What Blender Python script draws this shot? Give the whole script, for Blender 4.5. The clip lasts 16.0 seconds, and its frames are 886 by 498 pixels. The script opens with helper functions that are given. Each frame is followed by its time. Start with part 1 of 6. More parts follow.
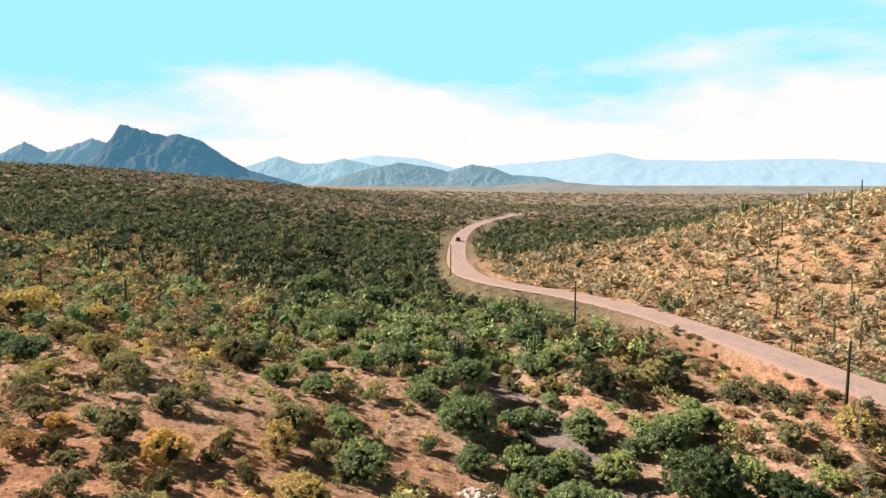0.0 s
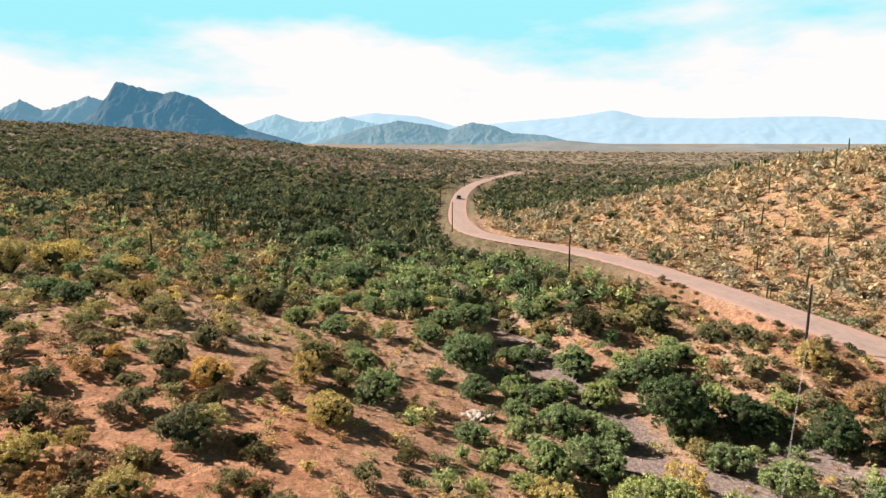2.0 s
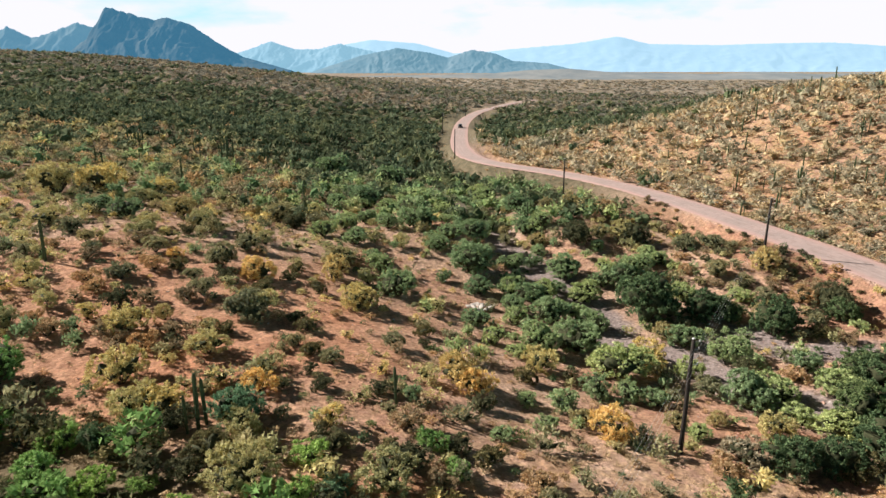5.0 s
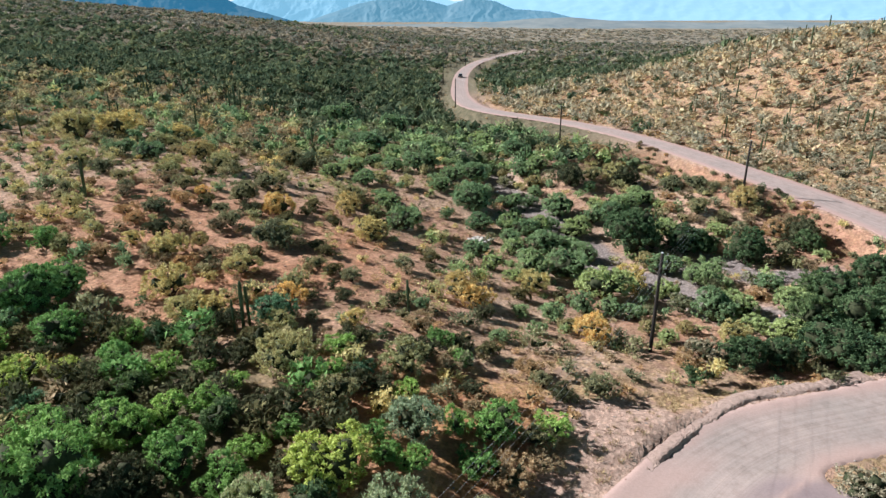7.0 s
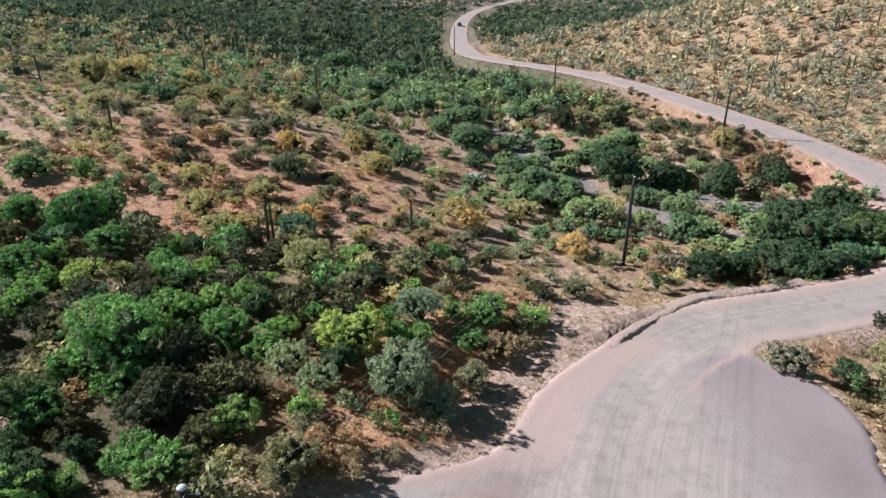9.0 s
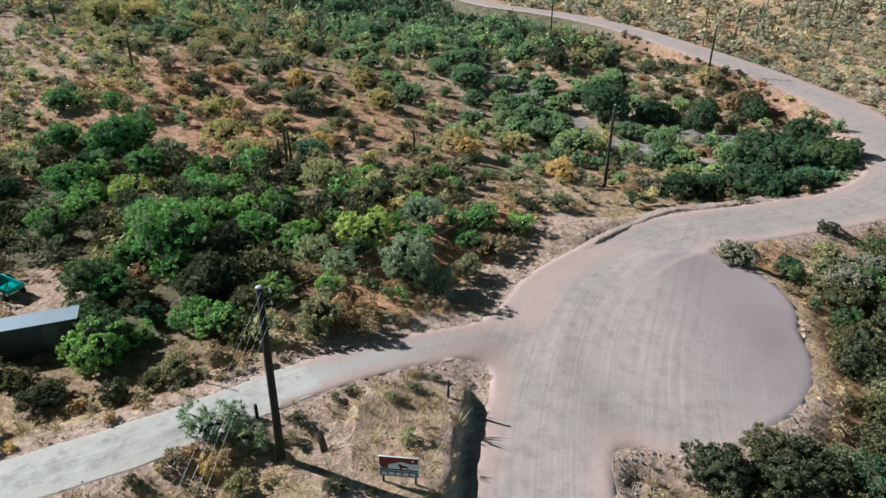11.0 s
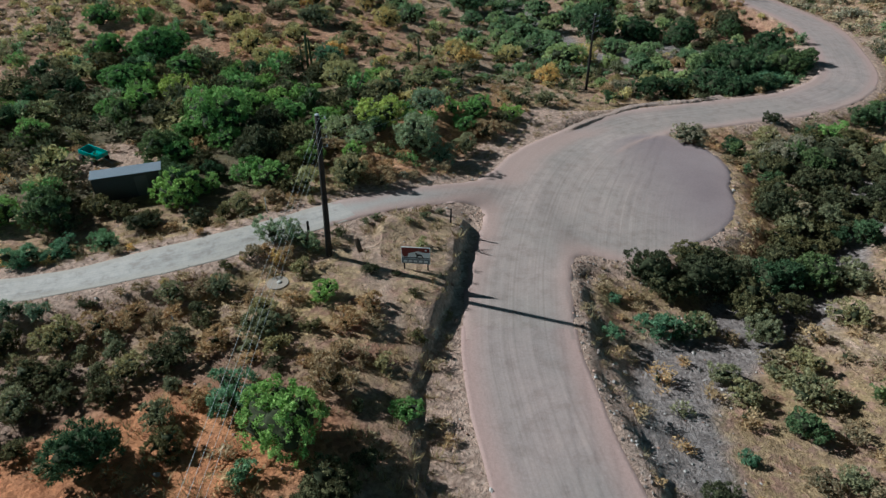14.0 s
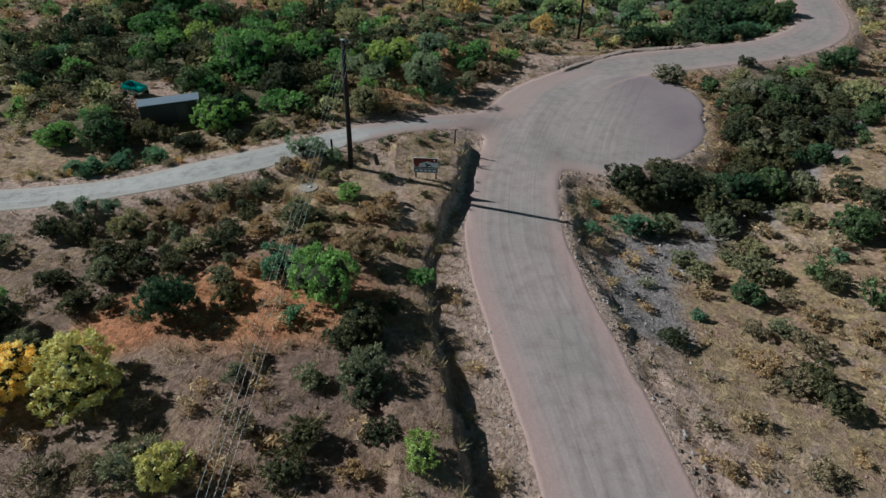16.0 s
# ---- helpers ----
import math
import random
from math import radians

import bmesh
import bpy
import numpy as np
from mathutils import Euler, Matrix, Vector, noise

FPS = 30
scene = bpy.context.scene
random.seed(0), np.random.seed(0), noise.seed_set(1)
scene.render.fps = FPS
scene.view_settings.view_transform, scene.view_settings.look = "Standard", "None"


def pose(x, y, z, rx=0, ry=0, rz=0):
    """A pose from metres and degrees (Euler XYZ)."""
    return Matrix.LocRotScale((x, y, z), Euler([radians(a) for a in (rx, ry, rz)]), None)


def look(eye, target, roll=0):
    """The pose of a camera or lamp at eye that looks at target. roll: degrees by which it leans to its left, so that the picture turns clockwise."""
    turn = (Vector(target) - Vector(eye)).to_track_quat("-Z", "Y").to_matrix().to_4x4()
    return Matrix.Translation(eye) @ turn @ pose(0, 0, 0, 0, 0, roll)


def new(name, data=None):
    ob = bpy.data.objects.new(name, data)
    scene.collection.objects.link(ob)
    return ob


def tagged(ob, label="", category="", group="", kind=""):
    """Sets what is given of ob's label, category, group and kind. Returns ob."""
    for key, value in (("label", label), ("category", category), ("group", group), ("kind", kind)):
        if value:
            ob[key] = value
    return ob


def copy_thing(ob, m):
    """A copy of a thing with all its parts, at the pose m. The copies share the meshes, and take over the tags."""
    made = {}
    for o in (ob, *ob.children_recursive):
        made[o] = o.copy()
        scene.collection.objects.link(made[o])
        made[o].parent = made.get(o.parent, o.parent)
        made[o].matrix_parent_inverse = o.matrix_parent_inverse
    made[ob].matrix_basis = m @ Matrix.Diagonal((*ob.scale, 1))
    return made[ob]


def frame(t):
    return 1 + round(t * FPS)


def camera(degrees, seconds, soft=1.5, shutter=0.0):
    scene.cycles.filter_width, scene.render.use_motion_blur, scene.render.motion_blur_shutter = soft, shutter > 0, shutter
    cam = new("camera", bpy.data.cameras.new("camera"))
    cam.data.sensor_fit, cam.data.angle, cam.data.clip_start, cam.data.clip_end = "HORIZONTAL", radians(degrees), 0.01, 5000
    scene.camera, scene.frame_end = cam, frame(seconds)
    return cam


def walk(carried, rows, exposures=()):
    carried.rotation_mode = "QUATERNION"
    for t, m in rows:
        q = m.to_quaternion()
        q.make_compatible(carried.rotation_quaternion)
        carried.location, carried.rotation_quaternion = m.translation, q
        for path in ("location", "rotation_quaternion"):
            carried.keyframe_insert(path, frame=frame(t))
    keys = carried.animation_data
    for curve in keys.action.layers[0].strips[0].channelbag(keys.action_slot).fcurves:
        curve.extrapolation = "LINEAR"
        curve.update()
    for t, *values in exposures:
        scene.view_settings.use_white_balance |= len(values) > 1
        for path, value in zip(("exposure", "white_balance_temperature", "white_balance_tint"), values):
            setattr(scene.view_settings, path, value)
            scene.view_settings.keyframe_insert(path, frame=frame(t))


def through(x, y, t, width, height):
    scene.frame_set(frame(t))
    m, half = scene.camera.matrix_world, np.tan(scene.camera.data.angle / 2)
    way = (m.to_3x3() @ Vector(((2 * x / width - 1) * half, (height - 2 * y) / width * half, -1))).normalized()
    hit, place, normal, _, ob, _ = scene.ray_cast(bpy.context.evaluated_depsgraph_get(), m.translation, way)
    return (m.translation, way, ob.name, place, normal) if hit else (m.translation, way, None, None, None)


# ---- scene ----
import collections

cam = camera(70.7, 16.0, soft=1.4)
METRES, EYE, TILT, LEAN, TURN = 60.0, 22.0, -1.7, 4.65, 0.0
ROWS = [
    (0.0, 0.0, 0.0, 0.0, 0.38, -4.51, -4.77),
    (0.5, -0.0021, -0.0295, -0.0001, 0.37, -5.25, -4.76),
    (1.0, -0.0042, -0.0589, -0.0005, 0.37, -6.21, -4.76),
    (1.5, -0.0062, -0.0883, -0.0011, 0.37, -7.22, -4.74),
    (2.0, -0.0081, -0.1181, -0.0014, 0.37, -8.26, -4.73),
    (2.5, -0.0101, -0.1476, -0.002, 0.37, -9.3, -4.71),
    (3.0, -0.0121, -0.1773, -0.0026, 0.37, -10.33, -4.7),
    (3.5, -0.0146, -0.2066, -0.0035, 0.35, -11.34, -4.68),
    (4.0, -0.017, -0.2362, -0.0041, 0.36, -12.37, -4.66),
    (6.5, -0.0296, -0.3845, -0.0073, 0.26, -17.69, -4.57),
    (7.0, -0.0303, -0.4154, -0.0087, 0.25, -18.73, -4.57),
    (7.5, -0.0303, -0.4461, -0.01, 0.23, -19.76, -4.58),
    (8.0, -0.0301, -0.4775, -0.0111, 0.22, -20.79, -4.59),
    (8.5, -0.0299, -0.5089, -0.0121, 0.19, -21.82, -4.59),
    (9.0, -0.0296, -0.5408, -0.013, 0.17, -22.86, -4.61),
    (11.5, -0.0289, -0.7005, -0.02, 0.11, -28.01, -4.59),
    (12.0, -0.0289, -0.7332, -0.0216, 0.08, -29.01, -4.6),
    (12.5, -0.0295, -0.7661, -0.0232, 0.05, -29.94, -4.58),
    (13.0, -0.0303, -0.7995, -0.0244, 0.01, -30.72, -4.54),
    (13.5, -0.0318, -0.8328, -0.0254, -0.03, -31.36, -4.52),
    (14.0, -0.0334, -0.8656, -0.0262, -0.05, -31.99, -4.48),
    (14.5, -0.035, -0.8985, -0.0271, -0.09, -32.63, -4.46),
    (15.0, -0.037, -0.9316, -0.0281, -0.12, -33.27, -4.47),
    (15.5, -0.0395, -0.9647, -0.0287, -0.17, -33.9, -4.45),
    (16.0, -0.0425, -0.9979, -0.0292, -0.23, -34.53, -4.5),
]
walk(cam, [(t, pose(0, 0, EYE, TILT, LEAN, TURN) @ pose(METRES * x, METRES * y, METRES * z, 90 + pitch, roll, yaw)) for t, x, y, z, yaw, pitch, roll in ROWS],
     exposures=[(0.0, 1.02, 7150, 21), (4.0, 0.98, 6800, 19), (6.3, 0.95, 5800, 12), (9.0, 0.92, 5300, 8), (12.0, 0.54, 5200, 0), (16.0, -0.12, 5100, 0)])

# ---- light ----
SUN_EL, SUN_AZ = 32.0, (-0.944, 0.330)          # height in degrees; flat direction towards the sun
sun_vec = Vector((SUN_AZ[0] * math.cos(radians(SUN_EL)), SUN_AZ[1] * math.cos(radians(SUN_EL)), math.sin(radians(SUN_EL))))
sun = new("sun", bpy.data.lights.new("sun", "SUN"))
sun.data.energy, sun.data.angle, sun.data.color = 5.0, radians(0.6), (1.0, 0.93, 0.84)
sun.matrix_world = look((0, 0, 100), Vector((0, 0, 100)) - sun_vec)

world = bpy.data.worlds.new("sky")
scene.world = world
world.use_nodes = True
wn, wl = world.node_tree.nodes, world.node_tree.links
wn.clear()
w_out, w_bg = wn.new("ShaderNodeOutputWorld"), wn.new("ShaderNodeBackground")
w_sky = wn.new("ShaderNodeTexSky")
w_sky.sky_type, w_sky.sun_disc = "NISHITA", False
w_sky.sun_elevation, w_sky.sun_rotation = radians(SUN_EL), math.atan2(SUN_AZ[0], SUN_AZ[1])
w_sky.air_density, w_sky.dust_density, w_sky.ozone_density = 1.0, 1.2, 1.0
w_bg.inputs["Strength"].default_value = 0.0067


def world_node(kind, **values):
    k = wn.new(kind)
    for key, value in values.items():
        k.inputs[key.replace("_", " ")].default_value = value
    return k


# bright haze low over the horizon, and thin cloud sheets drawn out along it
w_tc, w_sep = wn.new("ShaderNodeTexCoord"), wn.new("ShaderNodeSeparateXYZ")
w_map = world_node("ShaderNodeMapping", Scale=(2.0, 2.0, 7.0), Location=(1.35, 0.2, 0.4))
w_noise = world_node("ShaderNodeTexNoise", Scale=1.5, Detail=7.0, Roughness=0.55)
w_haze = world_node("ShaderNodeMapRange", From_Min=0.285, From_Max=0.36, To_Min=1.0, To_Max=0.0)
w_haze.interpolation_type = "SMOOTHSTEP"
w_low = world_node("ShaderNodeMapRange", From_Min=0.02, From_Max=0.32, To_Min=0.34, To_Max=-0.26)
w_add, w_ramp = wn.new("ShaderNodeMath"), wn.new("ShaderNodeValToRGB")
w_ramp.color_ramp.elements[0].position, w_ramp.color_ramp.elements[1].position = 0.50, 0.72
w_air, w_mix = wn.new("ShaderNodeMix"), wn.new("ShaderNodeMix")
w_air.data_type = w_mix.data_type = "RGBA"
w_air.inputs["B"].default_value = (23.6, 68.0, 77.0, 1)
w_mix.inputs["B"].default_value = (73.0, 74.6, 76.2, 1)
wl.new(w_tc.outputs["Generated"], w_map.inputs["Vector"])
wl.new(w_map.outputs["Vector"], w_noise.inputs["Vector"])
wl.new(w_tc.outputs["Generated"], w_sep.inputs["Vector"])
wl.new(w_sep.outputs["Z"], w_haze.inputs["Value"])
wl.new(w_sep.outputs["Z"], w_low.inputs["Value"])
wl.new(w_noise.outputs["Fac"], w_add.inputs[0])
wl.new(w_low.outputs["Result"], w_add.inputs[1])
wl.new(w_add.outputs["Value"], w_ramp.inputs["Fac"])
wl.new(w_haze.outputs["Result"], w_air.inputs["Factor"])
wl.new(w_sky.outputs["Color"], w_air.inputs["A"])
wl.new(w_air.outputs["Result"], w_mix.inputs["A"])
wl.new(w_ramp.outputs["Color"], w_mix.inputs["Factor"])
wl.new(w_mix.outputs["Result"], w_bg.inputs["Color"])
wl.new(w_bg.outputs["Background"], w_out.inputs["Surface"])


# ---- materials ----
def material(name, rough=0.9, spec=0.2):
    m = bpy.data.materials.new(name)
    m.use_nodes = True
    b = m.node_tree.nodes["Principled BSDF"]
    b.inputs["Roughness"].default_value = rough
    b.inputs["Specular IOR Level"].default_value = spec
    return m, m.node_tree.nodes, m.node_tree.links, b


def noise_node(n, l, scale, detail=4.0, rough=0.55, vector=None):
    t = n.new("ShaderNodeTexNoise")
    t.inputs["Scale"].default_value, t.inputs["Detail"].default_value, t.inputs["Roughness"].default_value = scale, detail, rough
    if vector is not None:
        l.new(vector, t.inputs["Vector"])
    return t.outputs["Fac"]


def ramp(n, l, fac, stops):
    r = n.new("ShaderNodeValToRGB")
    while len(r.color_ramp.elements) < len(stops):
        r.color_ramp.elements.new(0.5)
    for e, (p, c) in zip(r.color_ramp.elements, stops):
        e.position, e.color = p, (*c, 1)
    l.new(fac, r.inputs["Fac"])
    return r.outputs["Color"]


def blend(n, l, fac, a, b, mode="MIX"):
    x = n.new("ShaderNodeMix")
    x.data_type, x.blend_type = "RGBA", mode
    for value, key in ((fac, "Factor"), (a, "A"), (b, "B")):
        if isinstance(value, (int, float)):
            x.inputs[key].default_value = value
        elif isinstance(value, tuple):
            x.inputs[key].default_value = (*value, 1)
        else:
            l.new(value, x.inputs[key])
    return x.outputs["Result"]


def relief(n, l, b, height, strength, distance):
    k = n.new("ShaderNodeBump")
    k.inputs["Strength"].default_value, k.inputs["Distance"].default_value = strength, distance
    l.new(height, k.inputs["Height"])
    l.new(k.outputs["Normal"], b.inputs["Normal"])


def attribute(n, name):
    a = n.new("ShaderNodeAttribute")
    a.attribute_name = name
    return a.outputs["Fac"]


def position(n):
    return n.new("ShaderNodeNewGeometry").outputs["Position"]


def soil_material():
    m, n, l, b = material("desert_soil", 0.95, 0.1)
    p = position(n)
    broad = noise_node(n, l, 0.055, 5, 0.6, p)
    mid = noise_node(n, l, 0.45, 6, 0.65, p)
    fine = noise_node(n, l, 5.0, 5, 0.7, p)
    pebbles = n.new("ShaderNodeTexVoronoi")
    pebbles.inputs["Scale"].default_value = 4.2
    l.new(p, pebbles.inputs["Vector"])
    red = ramp(n, l, mid, [(0.28, (0.40, 0.205, 0.125)), (0.5, (0.58, 0.32, 0.205)), (0.72, (0.70, 0.44, 0.30))])
    tan = ramp(n, l, mid, [(0.28, (0.48, 0.345, 0.245)), (0.5, (0.68, 0.505, 0.37)), (0.74, (0.80, 0.63, 0.48))])
    soil = blend(n, l, ramp(n, l, broad, [(0.34, (0, 0, 0)), (0.54, (1, 1, 1))]), red, tan)
    soil = blend(n, l, attribute(n, "iron"), soil, blend(n, l, 0.8, soil, ramp(n, l, mid, [(0.3, (0.30, 0.145, 0.09)), (0.65, (0.50, 0.275, 0.18))])))
    straw = ramp(n, l, noise_node(n, l, 9.0, 3, 0.7, p), [(0.35, (0.50, 0.37, 0.17)), (0.65, (0.74, 0.58, 0.31))])
    tuft = ramp(n, l, noise_node(n, l, 1.1, 5, 0.7, p), [(0.40, (0, 0, 0)), (0.56, (1, 1, 1))])
    grassy = n.new("ShaderNodeMath")
    grassy.operation = "MULTIPLY"
    l.new(tuft, grassy.inputs[0])
    l.new(attribute(n, "straw"), grassy.inputs[1])
    grassy.use_clamp = True
    soil = blend(n, l, grassy.outputs[0], soil, straw)
    litter = ramp(n, l, noise_node(n, l, 1.3, 9, 0.72, p), [(0.42, (0, 0, 0)), (0.56, (1, 1, 1))])
    soil = blend(n, l, 0.45, soil, blend(n, l, litter, soil, (0.20, 0.13, 0.09)))
    scree = ramp(n, l, noise_node(n, l, 1.8, 7, 0.75, p), [(0.3, (0.15, 0.105, 0.082)), (0.5, (0.28, 0.20, 0.155)), (0.72, (0.44, 0.33, 0.26))])
    soil = blend(n, l, attribute(n, "scree"), soil, scree)
    soil = blend(n, l, attribute(n, "rust"), soil, blend(n, l, 0.8, soil, ramp(n, l, mid, [(0.3, (0.50, 0.20, 0.085)), (0.6, (0.80, 0.37, 0.165))])))
    loose = ramp(n, l, noise_node(n, l, 3.0, 7, 0.7, p), [(0.3, (0.47, 0.335, 0.25)), (0.55, (0.62, 0.465, 0.36)), (0.75, (0.73, 0.57, 0.46))])
    soil = blend(n, l, attribute(n, "bare"), soil, loose)
    gravel = ramp(n, l, noise_node(n, l, 2.5, 7, 0.75, p), [(0.3, (0.24, 0.21, 0.19)), (0.55, (0.40, 0.36, 0.33)), (0.75, (0.56, 0.52, 0.48))])
    soil = blend(n, l, attribute(n, "wash"), soil, gravel)
    shade = ramp(n, l, fine, [(0.25, (0.68, 0.66, 0.64)), (0.55, (1.0, 1.0, 1.0)), (0.8, (1.12, 1.10, 1.08))])
    soil = blend(n, l, 0.85, soil, shade, "MULTIPLY")
    stone = ramp(n, l, pebbles.outputs["Color"], [(0.0, (0.52, 0.49, 0.47)), (0.6, (1, 1, 1)), (1.0, (1.35, 1.3, 1.25))])
    soil = blend(n, l, 0.8, soil, stone, "MULTIPLY")
    soil = blend(n, l, 1.0, soil, (0.90, 0.835, 0.83), "MULTIPLY")
    # Undergrowth tone, with grove and valley shade put into its dark colour.
    growth = ramp(n, l, noise_node(n, l, 0.6, 8, 0.75, p), [(0.34, (0.045, 0.052, 0.026)), (0.5, (0.105, 0.10, 0.055)), (0.68, (0.24, 0.195, 0.12))])
    soil = blend(n, l, attribute(n, "growth"), soil, growth)
    tan_scrub = ramp(n, l, noise_node(n, l, 0.09, 9, 0.75, p), [(0.36, (0.115, 0.105, 0.078)), (0.5, (0.25, 0.215, 0.16)), (0.66, (0.40, 0.345, 0.265))])
    soil = blend(n, l, attribute(n, "plain"), soil, tan_scrub)
    l.new(soil, b.inputs["Base Color"])
    relief(n, l, b, fine, 0.9, 0.22)
    return m


def dirt_road_material(name, light, dark, edge, turnout=None, lane=None, worn=0.6):
    m, n, l, b = material(name, 0.92, 0.12)
    uv = n.new("ShaderNodeUVMap").outputs["UV"]
    stretch = n.new("ShaderNodeMapping")
    stretch.inputs["Scale"].default_value = (2.6, 0.035, 1)
    l.new(uv, stretch.inputs["Vector"])
    streak = noise_node(n, l, 1.0, 5, 0.65, stretch.outputs["Vector"])
    p = position(n)
    patch = noise_node(n, l, 0.16, 5, 0.6, p)
    grit = noise_node(n, l, 7.0, 4, 0.7, p)
    body = blend(n, l, ramp(n, l, patch, [(0.35, (0, 0, 0)), (0.65, (1, 1, 1))]), light, dark)
    thin = n.new("ShaderNodeMapping")
    thin.inputs["Scale"].default_value = (8.0, 0.05, 1)
    l.new(uv, thin.inputs["Vector"])
    lines = noise_node(n, l, 1.0, 3, 0.5, thin.outputs["Vector"])
    body = blend(n, l, 0.28, body, ramp(n, l, lines, [(0.36, (0.74, 0.71, 0.68)), (0.48, (0.98, 0.98, 0.97)), (0.66, (1.14, 1.13, 1.11))]), "MULTIPLY")
    scuffs = noise_node(n, l, 1.1, 7, 0.68, p)
    body = blend(n, l, worn, body, ramp(n, l, scuffs, [(0.36, (0.76, 0.73, 0.71)), (0.5, (1, 1, 1)), (0.66, (1.12, 1.10, 1.07))]), "MULTIPLY")
    body = blend(n, l, 0.42, body, ramp(n, l, streak, [(0.3, (0.72, 0.70, 0.68)), (0.5, (0.95, 0.94, 0.93)), (0.7, (1.18, 1.15, 1.12))]), "MULTIPLY")
    if turnout:
        body = blend(n, l, attribute(n, "turnout"), body, blend(n, l, ramp(n, l, patch, [(0.36, (0, 0, 0)), (0.64, (1, 1, 1))]), *turnout))
    if lane:
        body = blend(n, l, attribute(n, "lane"), body, blend(n, l, ramp(n, l, patch, [(0.36, (0, 0, 0)), (0.64, (1, 1, 1))]), *lane))
    body = blend(n, l, attribute(n, "shoulder"), body, edge)
    body = blend(n, l, 0.6, body, ramp(n, l, grit, [(0.3, (0.8, 0.79, 0.78)), (0.6, (1, 1, 1)), (0.8, (1.1, 1.1, 1.1))]), "MULTIPLY")
    l.new(body, b.inputs["Base Color"])
    relief(n, l, b, grit, 0.35, 0.05)
    return m


def gravel_material():
    m, n, l, b = material("bladed_gravel", 0.95, 0.1)
    p = position(n)
    g = noise_node(n, l, 3.5, 8, 0.75, p)
    l.new(ramp(n, l, g, [(0.3, (0.27, 0.19, 0.15)), (0.5, (0.40, 0.285, 0.23)), (0.72, (0.49, 0.36, 0.295))]), b.inputs["Base Color"])
    relief(n, l, b, noise_node(n, l, 9.0, 5, 0.7, p), 0.9, 0.12)
    return m


def leaf_material(name, dark, mid, light, through=0.28, lacy=True):
    """Leaf sprays: each one a little different in colour, and cut into small leaflets."""
    m, n, l, b = material(name, 0.9, 0.03)
    geo, info = n.new("ShaderNodeNewGeometry"), n.new("ShaderNodeObjectInfo")
    col = ramp(n, l, geo.outputs["Random Per Island"], [(0.0, dark), (0.5, mid), (1.0, light)])
    mixed, turned = n.new("ShaderNodeMath"), n.new("ShaderNodeMath")
    mixed.operation, turned.operation = "ADD", "FRACT"
    l.new(info.outputs["Random"], mixed.inputs[0])
    l.new(attribute(n, "plant"), mixed.inputs[1])
    l.new(mixed.outputs[0], turned.inputs[0])
    each = ramp(n, l, turned.outputs[0], [(0.0, (0.66, 0.74, 0.76)), (0.5, (0.95, 0.98, 0.96)), (1.0, (1.30, 1.18, 0.98))])
    col = blend(n, l, 1.0, col, each, "MULTIPLY")
    l.new(col, b.inputs["Base Color"])
    tr, mix, out = n.new("ShaderNodeBsdfTranslucent"), n.new("ShaderNodeMixShader"), n["Material Output"]
    l.new(col, tr.inputs["Color"])
    mix.inputs["Fac"].default_value = through
    l.new(b.outputs["BSDF"], mix.inputs[1])
    l.new(tr.outputs["BSDF"], mix.inputs[2])
    cut, clear = n.new("ShaderNodeMixShader"), n.new("ShaderNodeBsdfTransparent")
    sprig = noise_node(n, l, 29.0, 3, 0.65, geo.outputs["Position"])
    l.new(ramp(n, l, sprig, [(0.395, (1, 1, 1)), (0.435, (0, 0, 0))]), cut.inputs["Fac"])
    l.new(mix.outputs["Shader"], cut.inputs[1])
    l.new(clear.outputs["BSDF"], cut.inputs[2])
    l.new((cut if lacy else mix).outputs["Shader"], out.inputs["Surface"])
    return m


def grained_material(name, dark, light, scale=(6, 6, 0.8), rough=0.85, bump=0.3):
    m, n, l, b = material(name, rough, 0.2)
    tc, mp = n.new("ShaderNodeTexCoord"), n.new("ShaderNodeMapping")
    mp.inputs["Scale"].default_value = scale
    l.new(tc.outputs["Object"], mp.inputs["Vector"])
    g = noise_node(n, l, 3.0, 6, 0.65, mp.outputs["Vector"])
    l.new(ramp(n, l, g, [(0.3, dark), (0.7, light)]), b.inputs["Base Color"])
    relief(n, l, b, g, bump, 0.02)
    return m


def range_material(name, low, high, haze_glow=None, strength=0.0, scale=0.012):
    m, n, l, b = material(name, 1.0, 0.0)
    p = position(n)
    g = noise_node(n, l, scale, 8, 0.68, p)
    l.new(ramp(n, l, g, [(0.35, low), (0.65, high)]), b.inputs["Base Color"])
    # Emission stands in for the airlight in front of a far range.
    if haze_glow:
        b.inputs["Emission Color"].default_value = (*haze_glow, 1)
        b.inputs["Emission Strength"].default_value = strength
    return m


SOIL = soil_material()
PALE_LANE = ((0.53, 0.475, 0.43), (0.43, 0.385, 0.345))
ROAD = dirt_road_material("graded_dirt", (0.435, 0.335, 0.30), (0.37, 0.30, 0.27), (0.47, 0.315, 0.27))
JUNCTION = dirt_road_material("junction_dirt", (0.435, 0.34, 0.30), (0.37, 0.305, 0.27), (0.47, 0.325, 0.275), ((0.265, 0.20, 0.195), (0.32, 0.245, 0.235)), PALE_LANE)
DRIVE = dirt_road_material("driveway_dirt", *PALE_LANE, (0.50, 0.43, 0.365), worn=1.0)
WOOD_POLE = grained_material("creosoted_pole", (0.012, 0.010, 0.009), (0.05, 0.04, 0.033))
